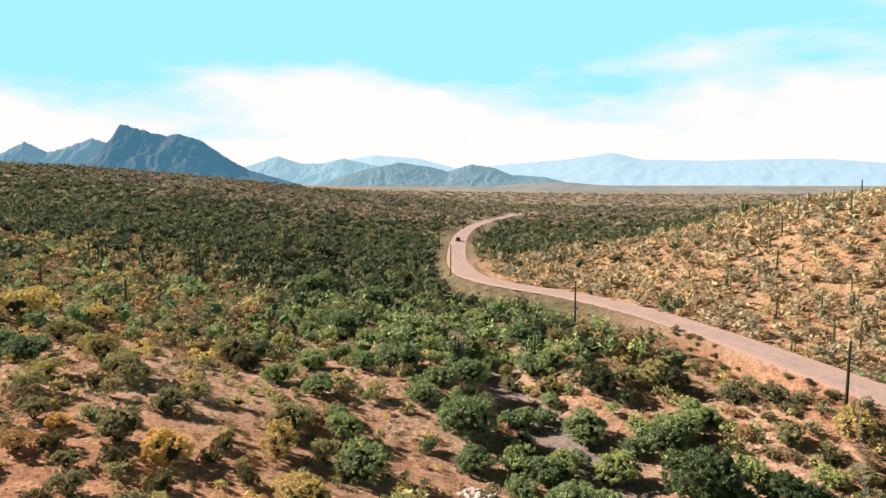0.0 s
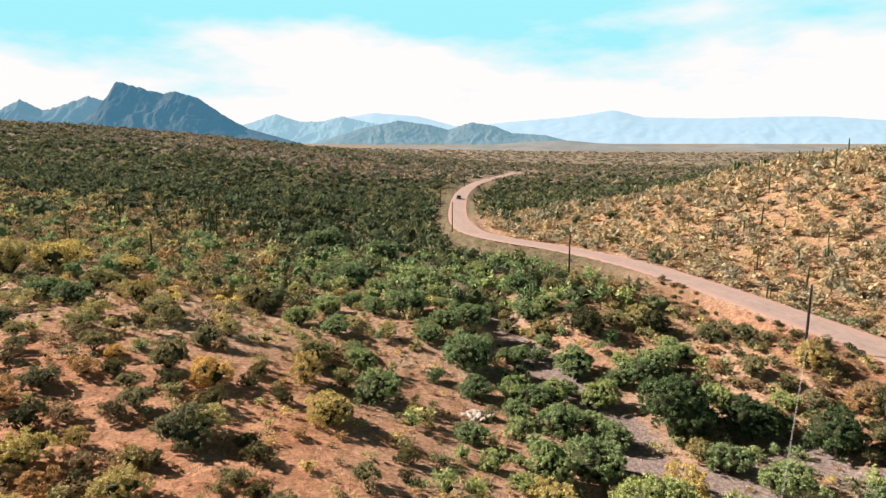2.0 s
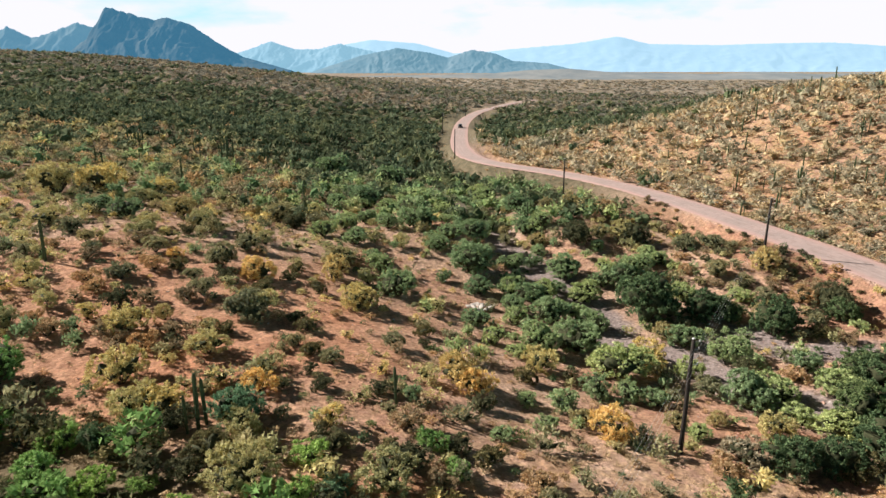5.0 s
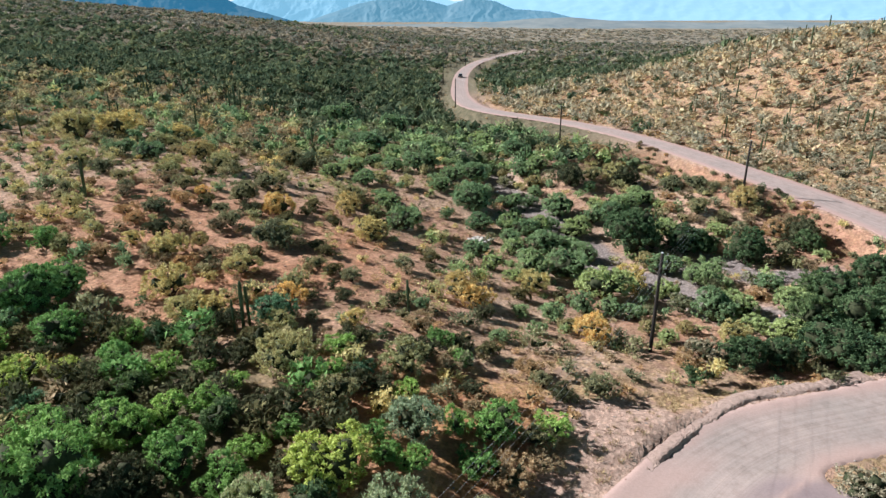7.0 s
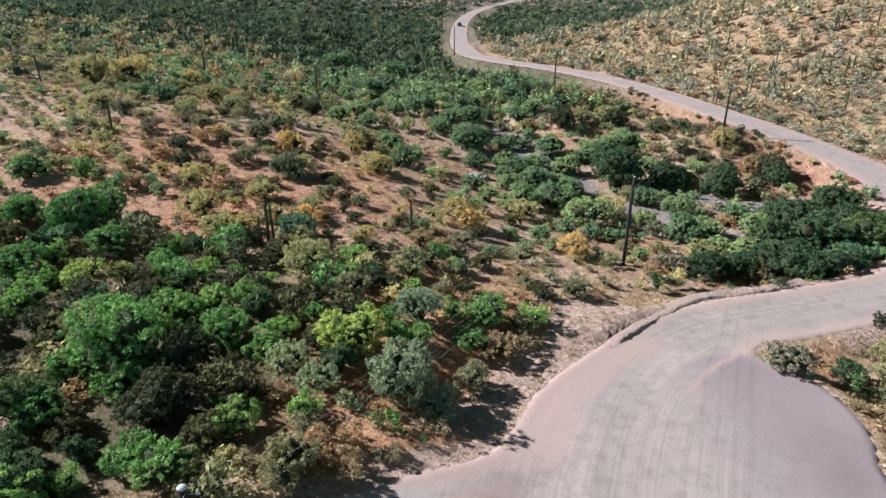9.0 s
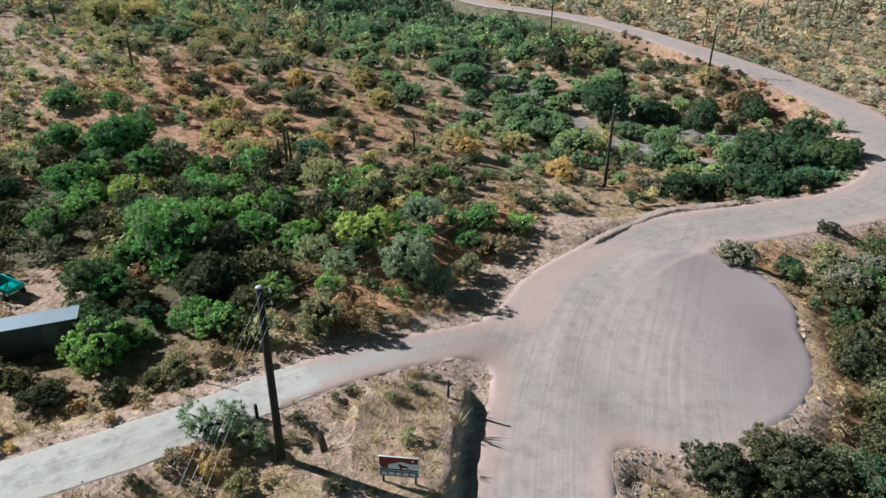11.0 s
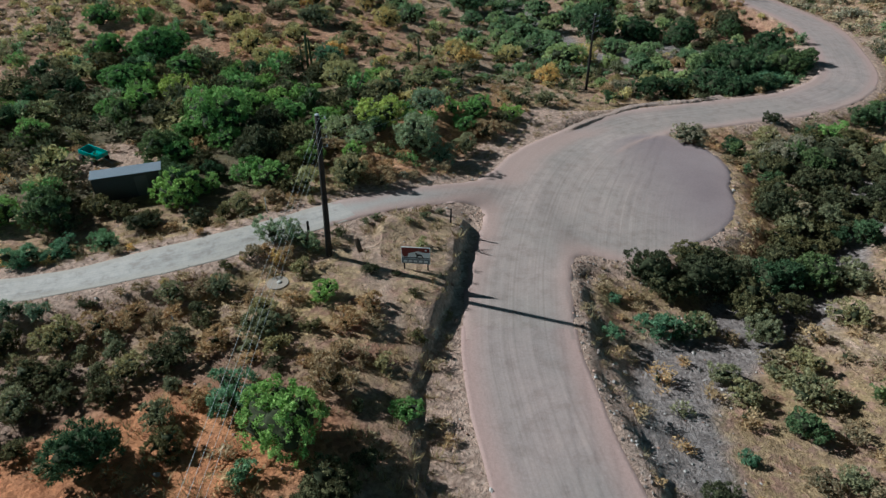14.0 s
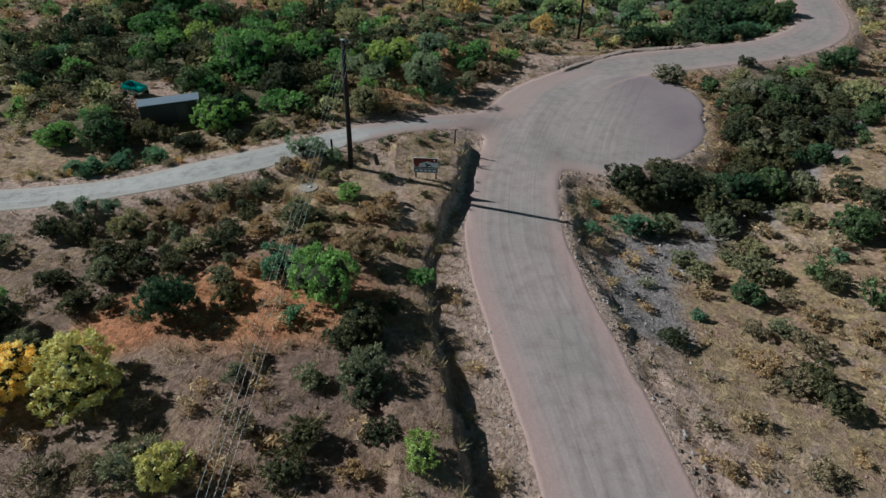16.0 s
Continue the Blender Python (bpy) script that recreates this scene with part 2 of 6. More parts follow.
LEAF = {
    "green": leaf_material("mesquite_leaf", (0.155, 0.25, 0.07), (0.275, 0.43, 0.125), (0.43, 0.62, 0.205)),
    "teal": leaf_material("blue_green_leaf", (0.12, 0.20, 0.105), (0.21, 0.33, 0.175), (0.33, 0.48, 0.27)),
    "lime": leaf_material("lime_leaf", (0.23, 0.29, 0.075), (0.39, 0.48, 0.13), (0.58, 0.68, 0.23)),
    "grey": leaf_material("grey_green_leaf", (0.18, 0.165, 0.085), (0.34, 0.31, 0.165), (0.53, 0.49, 0.28)),
    "silver": leaf_material("silvery_leaf", (0.19, 0.23, 0.13), (0.32, 0.37, 0.22), (0.50, 0.56, 0.35)),
    "yellow": leaf_material("yellow_green_leaf", (0.33, 0.285, 0.125), (0.55, 0.475, 0.21), (0.76, 0.67, 0.34)),
    "gold": leaf_material("golden_leaf", (0.42, 0.30, 0.115), (0.66, 0.49, 0.20), (0.85, 0.68, 0.34)),
    "dry": leaf_material("dry_twig", (0.24, 0.165, 0.09), (0.44, 0.31, 0.175), (0.66, 0.49, 0.30)),
    "pale": leaf_material("pale_straw_leaf", (0.25, 0.205, 0.135), (0.43, 0.355, 0.235), (0.64, 0.54, 0.375)),
    "bright": leaf_material("blooming_leaf", (0.78, 0.59, 0.13), (0.93, 0.76, 0.24), (0.97, 0.88, 0.42)),
    "sage": leaf_material("ironwood_leaf", (0.18, 0.235, 0.115), (0.32, 0.41, 0.195), (0.48, 0.58, 0.29)),
    # Shaded copy of the ironwood leaf: its green is darkened for shade.
    "shady": leaf_material("shaded_ironwood_leaf", (0.06, 0.092, 0.042), (0.12, 0.175, 0.08), (0.21, 0.28, 0.13)),
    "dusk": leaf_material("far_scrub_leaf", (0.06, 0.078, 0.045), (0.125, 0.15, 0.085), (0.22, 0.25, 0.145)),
    # Creosote colour is partly darkened for bushes seen from their shaded side.
    "dark": leaf_material("shaded_creosote_leaf", (0.058, 0.057, 0.03), (0.125, 0.12, 0.06), (0.245, 0.23, 0.12)),
    # Far tan leaf, greyed with the haze of distance put into its colour.
    "haze": leaf_material("far_haze_leaf", (0.17, 0.15, 0.115), (0.28, 0.25, 0.19), (0.40, 0.36, 0.28)),
    "straw": leaf_material("straw_blade", (0.28, 0.18, 0.08), (0.46, 0.32, 0.155), (0.62, 0.47, 0.26)),
}
# Inner twigs, with the shade inside the crown put into their dark colour.
SHADED_TWIG = grained_material("shaded_inner_twigs", (0.020, 0.024, 0.011), (0.062, 0.068, 0.032), (9, 9, 9), 0.95, 0.6)
BARK = grained_material("desert_bark", (0.03, 0.022, 0.015), (0.11, 0.085, 0.06))
CACTUS = grained_material("saguaro_skin", (0.035, 0.055, 0.022), (0.09, 0.115, 0.05), (14, 14, 1.2), 0.7, 0.5)


# ---- the lie of the land ----
SLOPES = [
    (-14, -25, 14, 0.07), (12, -28, 12, -2.05), (0, -8, 16, -0.26), (20, -8, 14, -1.20), (-28, 22, 14, -1.52), (-8, 22, 16, 0.32),
    (12, 24, 14, -3.62), (34, 36, 14, -1.04), (14, 52, 16, -4.50), (-30, 48, 20, 1.45), (-8, 55, 16, -3.88), (42, 60, 16, -5.61),
    (30, 92, 22, -1.45), (62, 92, 22, -5.96), (84, 120, 26, 3.48), (50, 140, 30, -5.43), (0, 110, 24, -2.96), (-45, 95, 30, -1.25),
]
HILLS = [
    (-25, 150, 34, -5.16), (-60, 150, 40, -1.14), (98, 160, 34, 7.16), (10, 185, 40, -2.20), (60, 10, 30, -7.31), (-60, 0, 40, -2.96),
    (30, -60, 35, -1.82), (-30, -60, 35, -1.56), (120, 80, 45, 0.24), (-30, 260, 70, -5.19), (-120, 250, 70, 0.27), (100, 280, 70, -3.48),
    (-180, 120, 80, 0.96), (180, 180, 70, 9.23), (30, 420, 110, -3.60), (-330, 350, 160, 7.74), (-150, 650, 200, 2.94), (150, 700, 200, -7.47),
]
PLAINS = [
    (300, 200, 160, 16.30), (-520, 650, 240, 27.00), (-350, 50, 180, 14.60), (450, 600, 260, -5.00), (300, -60, 150, 7.23), (-650, 1000, 400, 20.00),
    (0, 1100, 300, -7.00), (700, 1200, 400, -8.00), (-7, -20, 6, 0.69), (-8, -38, 9, 0.70), (14, 19, 6, 0.82), (41, 62, 8, 4.51),
    (22, 104, 10, 0.18), (10, 6, 6, 0.05), (-24, 86, 12, -3.26),
]
LEVEL = -1.58
ROAD_LINE = [
    (9, -95, -0.9), (7.2, -72, -1.0), (4.8, -46, -1.2), (3.6, -38, -1.2), (2.5, -31, -1.2), (2.2, -25, -1.2), (3.5, -16, -1.2), (6.6, -6, -1.4), (11.2, 1.8, -1.8),
    (18, 7.0, -2.0), (27.5, 10.2, -2.2), (38, 14.2, -2.4), (45.8, 21, -2.4), (50.5, 32, -2.3), (52.6, 44, -1.9), (50, 58, -1.4), (45.5, 74, -1.0), (40.2, 94, -1.0),
    (33.5, 113, -1.2), (24, 130, -1.5), (14, 143, -1.8), (7, 158, -2.3), (3.5, 180, -2.8), (2.8, 216, -3.0), (5.8, 287, -3.0), (14, 350, -3.0), (27, 405, -3.3), (50, 488, -4.2), (76, 565, -5.4)]
DRIVE_LINE = [(2.0, -8.0, -1.3), (-3.0, -10.6, -0.5), (-8.2, -13.6, 0.15), (-14.6, -18.4, 0.6), (-20, -21.2, 0.6), (-26.5, -23.6, 0.5), (-36, -24.5, 0.4), (-60, -23, 0.6)]
WASH_LINE = [(30.3, 25.5, -4.22), (28.8, 27.5, -4.46), (26.1, 30.2, -4.82), (23.6, 35.6, -5.39), (20.6, 39.5, -5.65), (16.8, 41.0, -5.69), (16.7, 48.0, -5.9), (15.5, 55.4, -5.64), (13.6, 59.8, -5.14), (9.8, 68.7, -5.07), (6.8, 82.1, -4.75), (4.3, 95.3, -4.72), (-4, 119, -4.8), (-22, 158, -5.2), (-38, 200, -5)]
WASH_BRANCH = [(40.4, 40.4, -4.7), (36.3, 39.5, -4.86), (32.4, 40.0, -5.15), (31.2, 45.1, -5.49), (24.3, 40.8, -5.57), (20.6, 39.5, -5.65)]
WASH_SOUTH = [(36, -4, -3.4), (28, -12, -3.2), (20.5, -20, -3.2), (13.5, -25, -3.0), (9.8, -29, -2.6), (9.2, -33, -1.8)]
PAD_AT, PAD_Z = ((11.4, -7.2, 9.5), (10.6, -12.4, 5.6), (14.9, -3.2, 7.3)), -1.62
ROAD_HALF, DRIVE_HALF = 3.35, 1.6


def spline(points, step):
    """A smooth line through the points, with a point about every step metres."""
    p = np.array(points, float)
    p = np.vstack([2 * p[0] - p[1], p, 2 * p[-1] - p[-2]])
    out = []
    for a, b, c, d in zip(p, p[1:], p[2:], p[3:]):
        k = max(2, int(np.linalg.norm(c - b) / step))
        s = (np.arange(k) / k)[:, None]
        out.append(0.5 * (2 * b + (c - a) * s + (2 * a - 5 * b + 4 * c - d) * s**2 + (3 * b - a - 3 * c + d) * s**3))
    return np.vstack(out + [p[-2:-1]])


ROAD_PTS, DRIVE_PTS = spline(ROAD_LINE, 1.0), spline(DRIVE_LINE, 0.8)
WASH_PTS, BRANCH_PTS, SOUTH_PTS = spline(WASH_LINE, 2.0), spline(WASH_BRANCH, 1.5), spline(WASH_SOUTH, 1.0)


def away(x, y, line):
    """Distance from the line, its height there, and the side (1: to the left of its run)."""
    x, y = np.asarray(x, float), np.asarray(y, float)
    d, z, side = np.full(x.shape, 1e9), np.zeros(x.shape), np.zeros(x.shape)
    lo, hi = line.min(0) - 60, line.max(0) + 60
    near = np.flatnonzero((x > lo[0]) & (x < hi[0]) & (y > lo[1]) & (y < hi[1]))
    a, ab = line[:-1], np.diff(line, axis=0)
    for part_ in np.array_split(near, max(1, len(near) * len(a) // 4000000)):
        if not len(part_):
            continue
        px, py = x[part_, None] - a[None, :, 0], y[part_, None] - a[None, :, 1]
        t = np.clip((px * ab[:, 0] + py * ab[:, 1]) / (ab[:, 0]**2 + ab[:, 1]**2), 0, 1)
        q = np.hypot(px - t * ab[:, 0], py - t * ab[:, 1])
        k = q.argmin(1)
        r = np.arange(len(part_))
        d[part_], z[part_] = q[r, k], a[k, 2] + t[r, k] * ab[k, 2]
        side[part_] = np.sign(ab[k, 0] * py[r, k] - ab[k, 1] * px[r, k])
    return d, z, side


def ease(v, a, b):
    s = np.clip((np.asarray(v, float) - a) / (b - a), 0, 1)
    return s * s * (3 - 2 * s)


WAVES = np.random.RandomState(4).uniform(-1, 1, (26, 3))


def rough_ground(x, y):
    """Small swells of the soil, some decimetres at most."""
    h = 0 * x
    for i, (a, b, c) in enumerate(WAVES):
        f = 0.09 * 1.17**i
        h = h + np.sin(x * a * f * 2 + y * b * f * 2 + 9 * c) * 0.30 / (1 + i * 0.8)
    return h


def paved(x, y):
    """Distance to the edge of the bare surfaces (below 0: on them), their height, where a cut bank stands beside them, and the share of the turnout."""
    dr, zr, side = away(x, y, ROAD_PTS)
    dd, zd, _ = away(x, y, DRIVE_PTS)
    dr, dd = dr - ROAD_HALF, dd - DRIVE_HALF
    dp = np.minimum.reduce([np.hypot(x - cx, y - cy) - r for cx, cy, r in PAD_AT])
    a, b, c = np.exp(-np.clip(dr, -20, 20) * 0.9), np.exp(-np.clip(dd, -20, 20) * 1.3), np.exp(-np.clip(dp, -20, 20) * 0.9)
    h1 = np.clip(0.5 + 0.5 * (dd - dr) / 3.0, 0, 1)
    d = dd + (dr - dd) * h1 - 3.0 * h1 * (1 - h1)
    h2 = np.clip(0.5 + 0.5 * (dp - d) / 2.4, 0, 1)
    d = dp + (d - dp) * h2 - 2.4 * h2 * (1 - h2)
    z = (zr * a + zd * b + PAD_Z * c) / (a + b + c)
    return d, z, (side > 0) & (y < -13.2) & (y > -75) & (dr < 6) & (dd > 0.5), c / (a + c) * (dp < 1)


def bench(x, y):
    """1 along the bare raised bench on the upper side of the bend by the turnout."""
    return (x < np.interp(y, ROAD_PTS[:, 1], ROAD_PTS[:, 0])) * ease(y, -7, -3) * (1 - ease(y, 8, 11))


def land(x, y, under=True):
    """Height of the ground."""
    x, y = np.asarray(x, float), np.asarray(y, float)
    shape = x.shape
    x, y = x.ravel(), y.ravel()
    h = np.full(x.shape, LEVEL)
    for cx, cy, r, a in SLOPES + HILLS + PLAINS:
        h = h + a * np.exp(-((x - cx)**2 + (y - cy)**2) / (2 * r * r))
    h = h + rough_ground(x, y) * (0.22 + ease(np.hypot(x, y), 60, 400) * 2.5)
    dw, zw, _ = away(x, y, WASH_PTS)
    h = np.where(dw < 9, h + (np.minimum(zw, h) - h) * (1 - ease(dw, 0.8, 9)), h)
    db, zb, _ = away(x, y, BRANCH_PTS)
    h = np.where(db < 6, h + (np.minimum(zb, h) - h) * (1 - ease(db, 0.8, 6)), h)
    ds, zs, _ = away(x, y, SOUTH_PTS)
    h = np.where(ds < 5, h + (np.minimum(zs, h) - h) * (1 - ease(ds, 1.0, 4)), h)
    d, zr, bank, _ = paved(x, y)
    cut = 0.55 + 2.0 * ease(-y, 21, 33) + 0.22 * rough_ground(x * 5, y * 5) + 0.10 * np.sin(y * 1.7 + 2 * np.sin(y * 0.6))
    k = np.where(bank, 0.62 * ease(d, cut, cut + 0.4) + 0.38 * ease(d, cut, cut + 4.0), np.where(bench(x, y) > 0, ease(d, 0.2 + 3.2 * bench(x, y), 3.0 + 6.0 * bench(x, y)), ease(d, 0.2, 3.0)))
    h = (zr - (0.10 - 0.085 * ease(d, -2.0, -0.6)) * under) * (1 - k) + h * k
    h = h + bench(x, y) * (0.38 * ease(y, 3.5, 6) * ease(d, 0.1, 0.45) * (1 - ease(d, 3.0, 4.5)) + 0.22 * ease(d, 3.9, 4.4) * (1 - ease(d, 6, 10)))
    h = h + 0.5 * ease(d, cut, cut + 0.4) * (1 - ease(d, cut + 2, cut + 6)) * ease(-y, 33, 40) * bank
    h = h + 0.55 * ease(d, cut, cut + 0.45) * (1 - ease(d, cut + 1.0, cut + 4.2)) * bank * (1 - ease(-y, 24, 28)) * ease(-y, 13.2, 15)
    h = h - 0.05 * np.exp(-((d - cut + 0.1) / 0.35)**2) * bank
    gully = (x > 2) & (x < 16) & (y < -17) & (y > -75)
    h = h - (0.30 + 0.12 * np.sin(y * 1.9)) * np.exp(-((d - 1.15 - 0.30 * np.sin(y * 0.7) - 0.15 * np.sin(y * 2.3)) / 0.5)**2) * gully
    return h.reshape(shape)


# ---- meshes ----
def mesh_object(name, verts, faces, mat, parent=None, smooth=True):
    me = bpy.data.meshes.new(name)
    verts, faces = np.asarray(verts, np.float32), np.asarray(faces, np.int32)
    k = faces.shape[1]
    me.vertices.add(len(verts))
    me.vertices.foreach_set("co", verts.ravel())
    me.loops.add(faces.size)
    me.loops.foreach_set("vertex_index", faces.ravel())
    me.polygons.add(len(faces))
    me.polygons.foreach_set("loop_start", np.arange(0, faces.size, k, dtype=np.int32))
    me.polygons.foreach_set("use_smooth", np.full(len(faces), smooth))
    me.update(calc_edges=True)
    me.materials.append(mat)
    ob = new(name, me)
    ob.parent = parent
    return ob


def add_values(ob, name, values):
    ob.data.attributes.new(name, "FLOAT", "POINT").data.foreach_set("value", np.asarray(values, np.float32).ravel())


def part(name, bm, mat, parent=None, label="", smooth=True):
    me = bpy.data.meshes.new(name)
    bm.normal_update()
    for f in bm.faces:
        f.smooth = smooth
    bm.to_mesh(me)
    bm.free()
    me.materials.append(mat)
    ob = new(name, me)
    ob.parent = parent
    return tagged(ob, label)


def grid_faces(rows, cols):
    i = np.arange(rows * cols).reshape(rows, cols)
    return np.stack([i[:-1, :-1], i[:-1, 1:], i[1:, 1:], i[1:, :-1]], -1).reshape(-1, 4)


def axis(fine_a, fine_b, step, far_a, far_b, grow=1.09):
    mid = list(np.arange(fine_a, fine_b + step / 2, step))
    up, s = [], step
    while (up or mid)[-1] < far_b:
        s *= grow
        up.append((up or mid)[-1] + s)
    down, s = [], step
    while (down or [mid[0]])[-1] > far_a:
        s *= grow
        down.append((down or [mid[0]])[-1] - s)
    return np.array(down[::-1] + mid + up)


# ---- ground ----
gx = axis(-42, 58, 0.6, -4600, 4600, 1.085)
gx = np.sort(np.concatenate([gx, np.arange(-9.7, 17, 0.6), np.arange(-4.55, 12, 0.3)]))
gx = gx[np.concatenate([[True], np.diff(gx) > 0.08])]
gy = axis(-56, 66, 0.5, -900, 4650, 1.06)
GX, GY = np.meshgrid(gx, gy)
GZ = land(GX, GY)
ground = mesh_object("ground", np.stack([GX, GY, GZ], -1).reshape(-1, 3), grid_faces(len(gy), len(gx)), SOIL)
fx, fy = GX.ravel(), GY.ravel()
wash_n = away(fx, fy, WASH_PTS)[0] + 1.6 * rough_ground(fx * 6, fy * 6)
wash_s = away(fx, fy, SOUTH_PTS)[0] + 1.2 * rough_ground(fx * 6 + 50, fy * 6)
wash_b = away(fx, fy, BRANCH_PTS)[0] + 1.6 * rough_ground(fx * 6 + 20, fy * 6)
add_values(ground, "wash", np.maximum.reduce([1 - ease(wash_b, 1.6, 3.2), 1 - ease(wash_n, 2.2, 4.2), 1 - ease(wash_s, 1.6, 3.4)]))
near_a = ease(fy, -60, -30) * (1 - ease(fy, 30, 60)) * (1 - ease(np.abs(fx), 35, 60))
verge, _, _, _ = paved(fx, fy)
patch_n = np.hypot((fx - 9.5) / 1.1, fy - 8.0)
path_d = away(fx, fy, spline([(-8.4, -16.2, 0), (-6.4, -20.3, 0), (-5.6, -23.5, 0), (-4.8, -26, 0)], 0.5))[0]
wander = rough_ground(fx * 7, fy * 7)
bare = np.maximum.reduce([0.85 * (1 - ease(np.hypot(fx + 29, fy + 6) + wander, 2.6, 4.2)), 0.4 * (1 - ease(np.hypot((fx + 4.6) / 0.9, fy + 19.5) + 1.2 * wander, 3.0, 7.0)), bench(fx, fy) * (1 - ease(verge + 0.9 * wander, 2.4, 4.6)), (1 - 0.9 * (fx > 12) * (fx < 27) * (fy > -14) * (fy < 8)) * (1 - ease(verge + 0.6 * wander, 0.9, 2.0)), 1 - ease(patch_n + wander, 3.2, 4.6), 0.8 * (1 - ease(path_d + 0.4 * wander, 0.6, 1.3)), 0.9 * (1 - ease(verge + 0.4 * wander, 2.2, 3.4)) * (fy < -24), 0.8 * (1 - ease(verge + 0.8 * wander, 2.5, 5.5)) * ease(fy, 85, 110)])
bank = (fx < np.interp(fy, ROAD_PTS[:, 1], ROAD_PTS[:, 0])) * ease(fy, 32, 38) * (1 - ease(fy, 92, 104)) * ease(verge, 0.1, 0.5) * (1 - ease(verge + wander, 5, 9))
bare = bare * (1 - 0.9 * bank)
add_values(ground, "bare", bare)
east_side = (fx > np.interp(fy, ROAD_PTS[:, 1], ROAD_PTS[:, 0])) * ease(fy, 35, 60)
add_values(ground, "straw", np.clip(0.25 + 0.7 * (1 - ease(np.hypot((fx + 11) / 12, (fy + 20) / 8), 0.7, 1.1)) + 0.8 * (1 - ease(np.hypot((fx - 17) / 9, (fy + 36) / 9), 0.7, 1.1)) + 0.9 * (1 - ease(np.hypot((fx - 3) / 9, (fy - 6) / 8), 0.6, 1.1)) + 0.55 * east_side + 0.5 * near_a * (1 - ease(fy, 6, 26)) + 1.2 * np.exp(-((verge - 1.9) / 1.3)**2) * (fy > -22) * (fy < 14) * (fx < 24), 0, 1.4))
add_values(ground, "iron", np.clip(0.42 * east_side + 0.45 * (1 - ease(fx, -40, 0)) * ease(fy, 95, 140) + 0.6 * (1 - ease(np.hypot((fx + 26) / 1.3, fy - 32), 12, 26)) * 0.2 + 0.95 * bank, 0, 1))
add_values(ground, "rust", np.clip((1 - ease(np.hypot((fx + 28) / 1.2, fy - 34), 12, 28)) * 0.42 + (1 - ease(np.hypot(fx + 3, fy - 2), 8, 15)) * 0.6 + 0.5 * np.exp(-((verge - 1.7 + 0.8 * wander) / 1.0)**2) * (fy > -16) * (fy < 10) * (fx > 8) * (fx < 26) + (1 - ease(np.hypot((fx + 12.8) / 1.9, fy + 34.2), 2.2, 4.8)) + (1 - ease(np.hypot(fx + 19.4, fy + 36), 1.5, 3)), 0, 1))
add_values(ground, "scree", 0.9 * (1 - ease(fy, -33, -25)) * (1 - 0.6 * ease(fx, 7, 12)) * (1 - 0.2 * ease(fx, 6, 16)) * (0.75 + 0.5 * rough_ground(fx * 3, fy * 3)) * ease(np.hypot((fx + 12.6) / 1.7, fy + 34.2), 2.0, 4.6))
west_side = fx < np.interp(fy, ROAD_PTS[:, 1], ROAD_PTS[:, 0])
add_values(ground, "plain", 0.92 * ease(np.hypot(fx, fy), 330, 560))
# Valley undergrowth, and soil darkened under the grove for the trees' shade.
add_values(ground, "growth", np.clip(np.where(west_side, 0.92 * ease(fy, 70, 125), 0.85 * ease(fy, 172, 215)) * (1 - ease(np.hypot(fx, fy), 360, 520)) + 0.8 * (1 - ease(np.hypot((fx + 27) / 21, (fy - 1) / 17), 0.7, 1.05)) * ease(np.hypot(fx + 29, fy + 6), 3.0, 4.5), 0, 0.9))
tagged(ground, "stony red and tan desert soil with dry grass", "ground", kind="structure")


# ---- roads ----
def ribbon(name, line, half, mat, lift, crown, berm, label, category):
    """A road surface along the line, with a low crown and loose gravel heaped along its edges."""
    t = np.gradient(line[:, :2], axis=0)
    t /= np.linalg.norm(t, axis=1)[:, None]
    side = np.stack([-t[:, 1], t[:, 0]], -1)
    run = np.concatenate([[0], np.cumsum(np.linalg.norm(np.diff(line[:, :2], axis=0), axis=1))])
    u = np.concatenate([np.linspace(-1, -0.8, 5), np.linspace(-0.7, 0.7, 15), np.linspace(0.8, 1, 5)])
    rng = np.random.RandomState(len(line))
    wob = np.convolve(rng.uniform(-1, 1, len(line) + 8), np.ones(9) / 9, "valid")
    w = half * (1 + (0.10 if half > 2 else 0.34) * wob)[:, None] * u[None, :]
    x = line[:, 0:1] + side[:, 0:1] * w
    y = line[:, 1:2] + side[:, 1:2] * w
    edge = np.exp(-((np.abs(u) - 0.94) / 0.035)**2)
    z = line[:, 2:3] + lift + crown * (1 - u**2)[None, :] + berm * edge[None, :] * (0.6 + 0.8 * rng.uniform(0, 1, (len(line), 1))) - 0.09 * (np.abs(u) > 0.985)[None, :]
    ob = mesh_object(name, np.stack([x, y, z], -1).reshape(-1, 3), grid_faces(*x.shape), mat)
    add_values(ob, "shoulder", np.tile(ease(np.abs(u), 0.45, 0.92), len(line)))
    uv = ob.data.uv_layers.new(name="UVMap")
    flat = np.stack([w, np.tile(run[:, None], (1, len(u)))], -1).reshape(-1, 2)
    idx = np.empty(len(ob.data.loops), np.int32)
    ob.data.loops.foreach_get("vertex_index", idx)
    uv.data.foreach_set("uv", flat[idx].astype(np.float32).ravel())
    return tagged(ob, label, category, kind="structure")


def faces_up(ob):
    me = ob.data
    if me.polygons[len(me.polygons) // 2].normal.z < 0:
        me.flip_normals()
    return ob


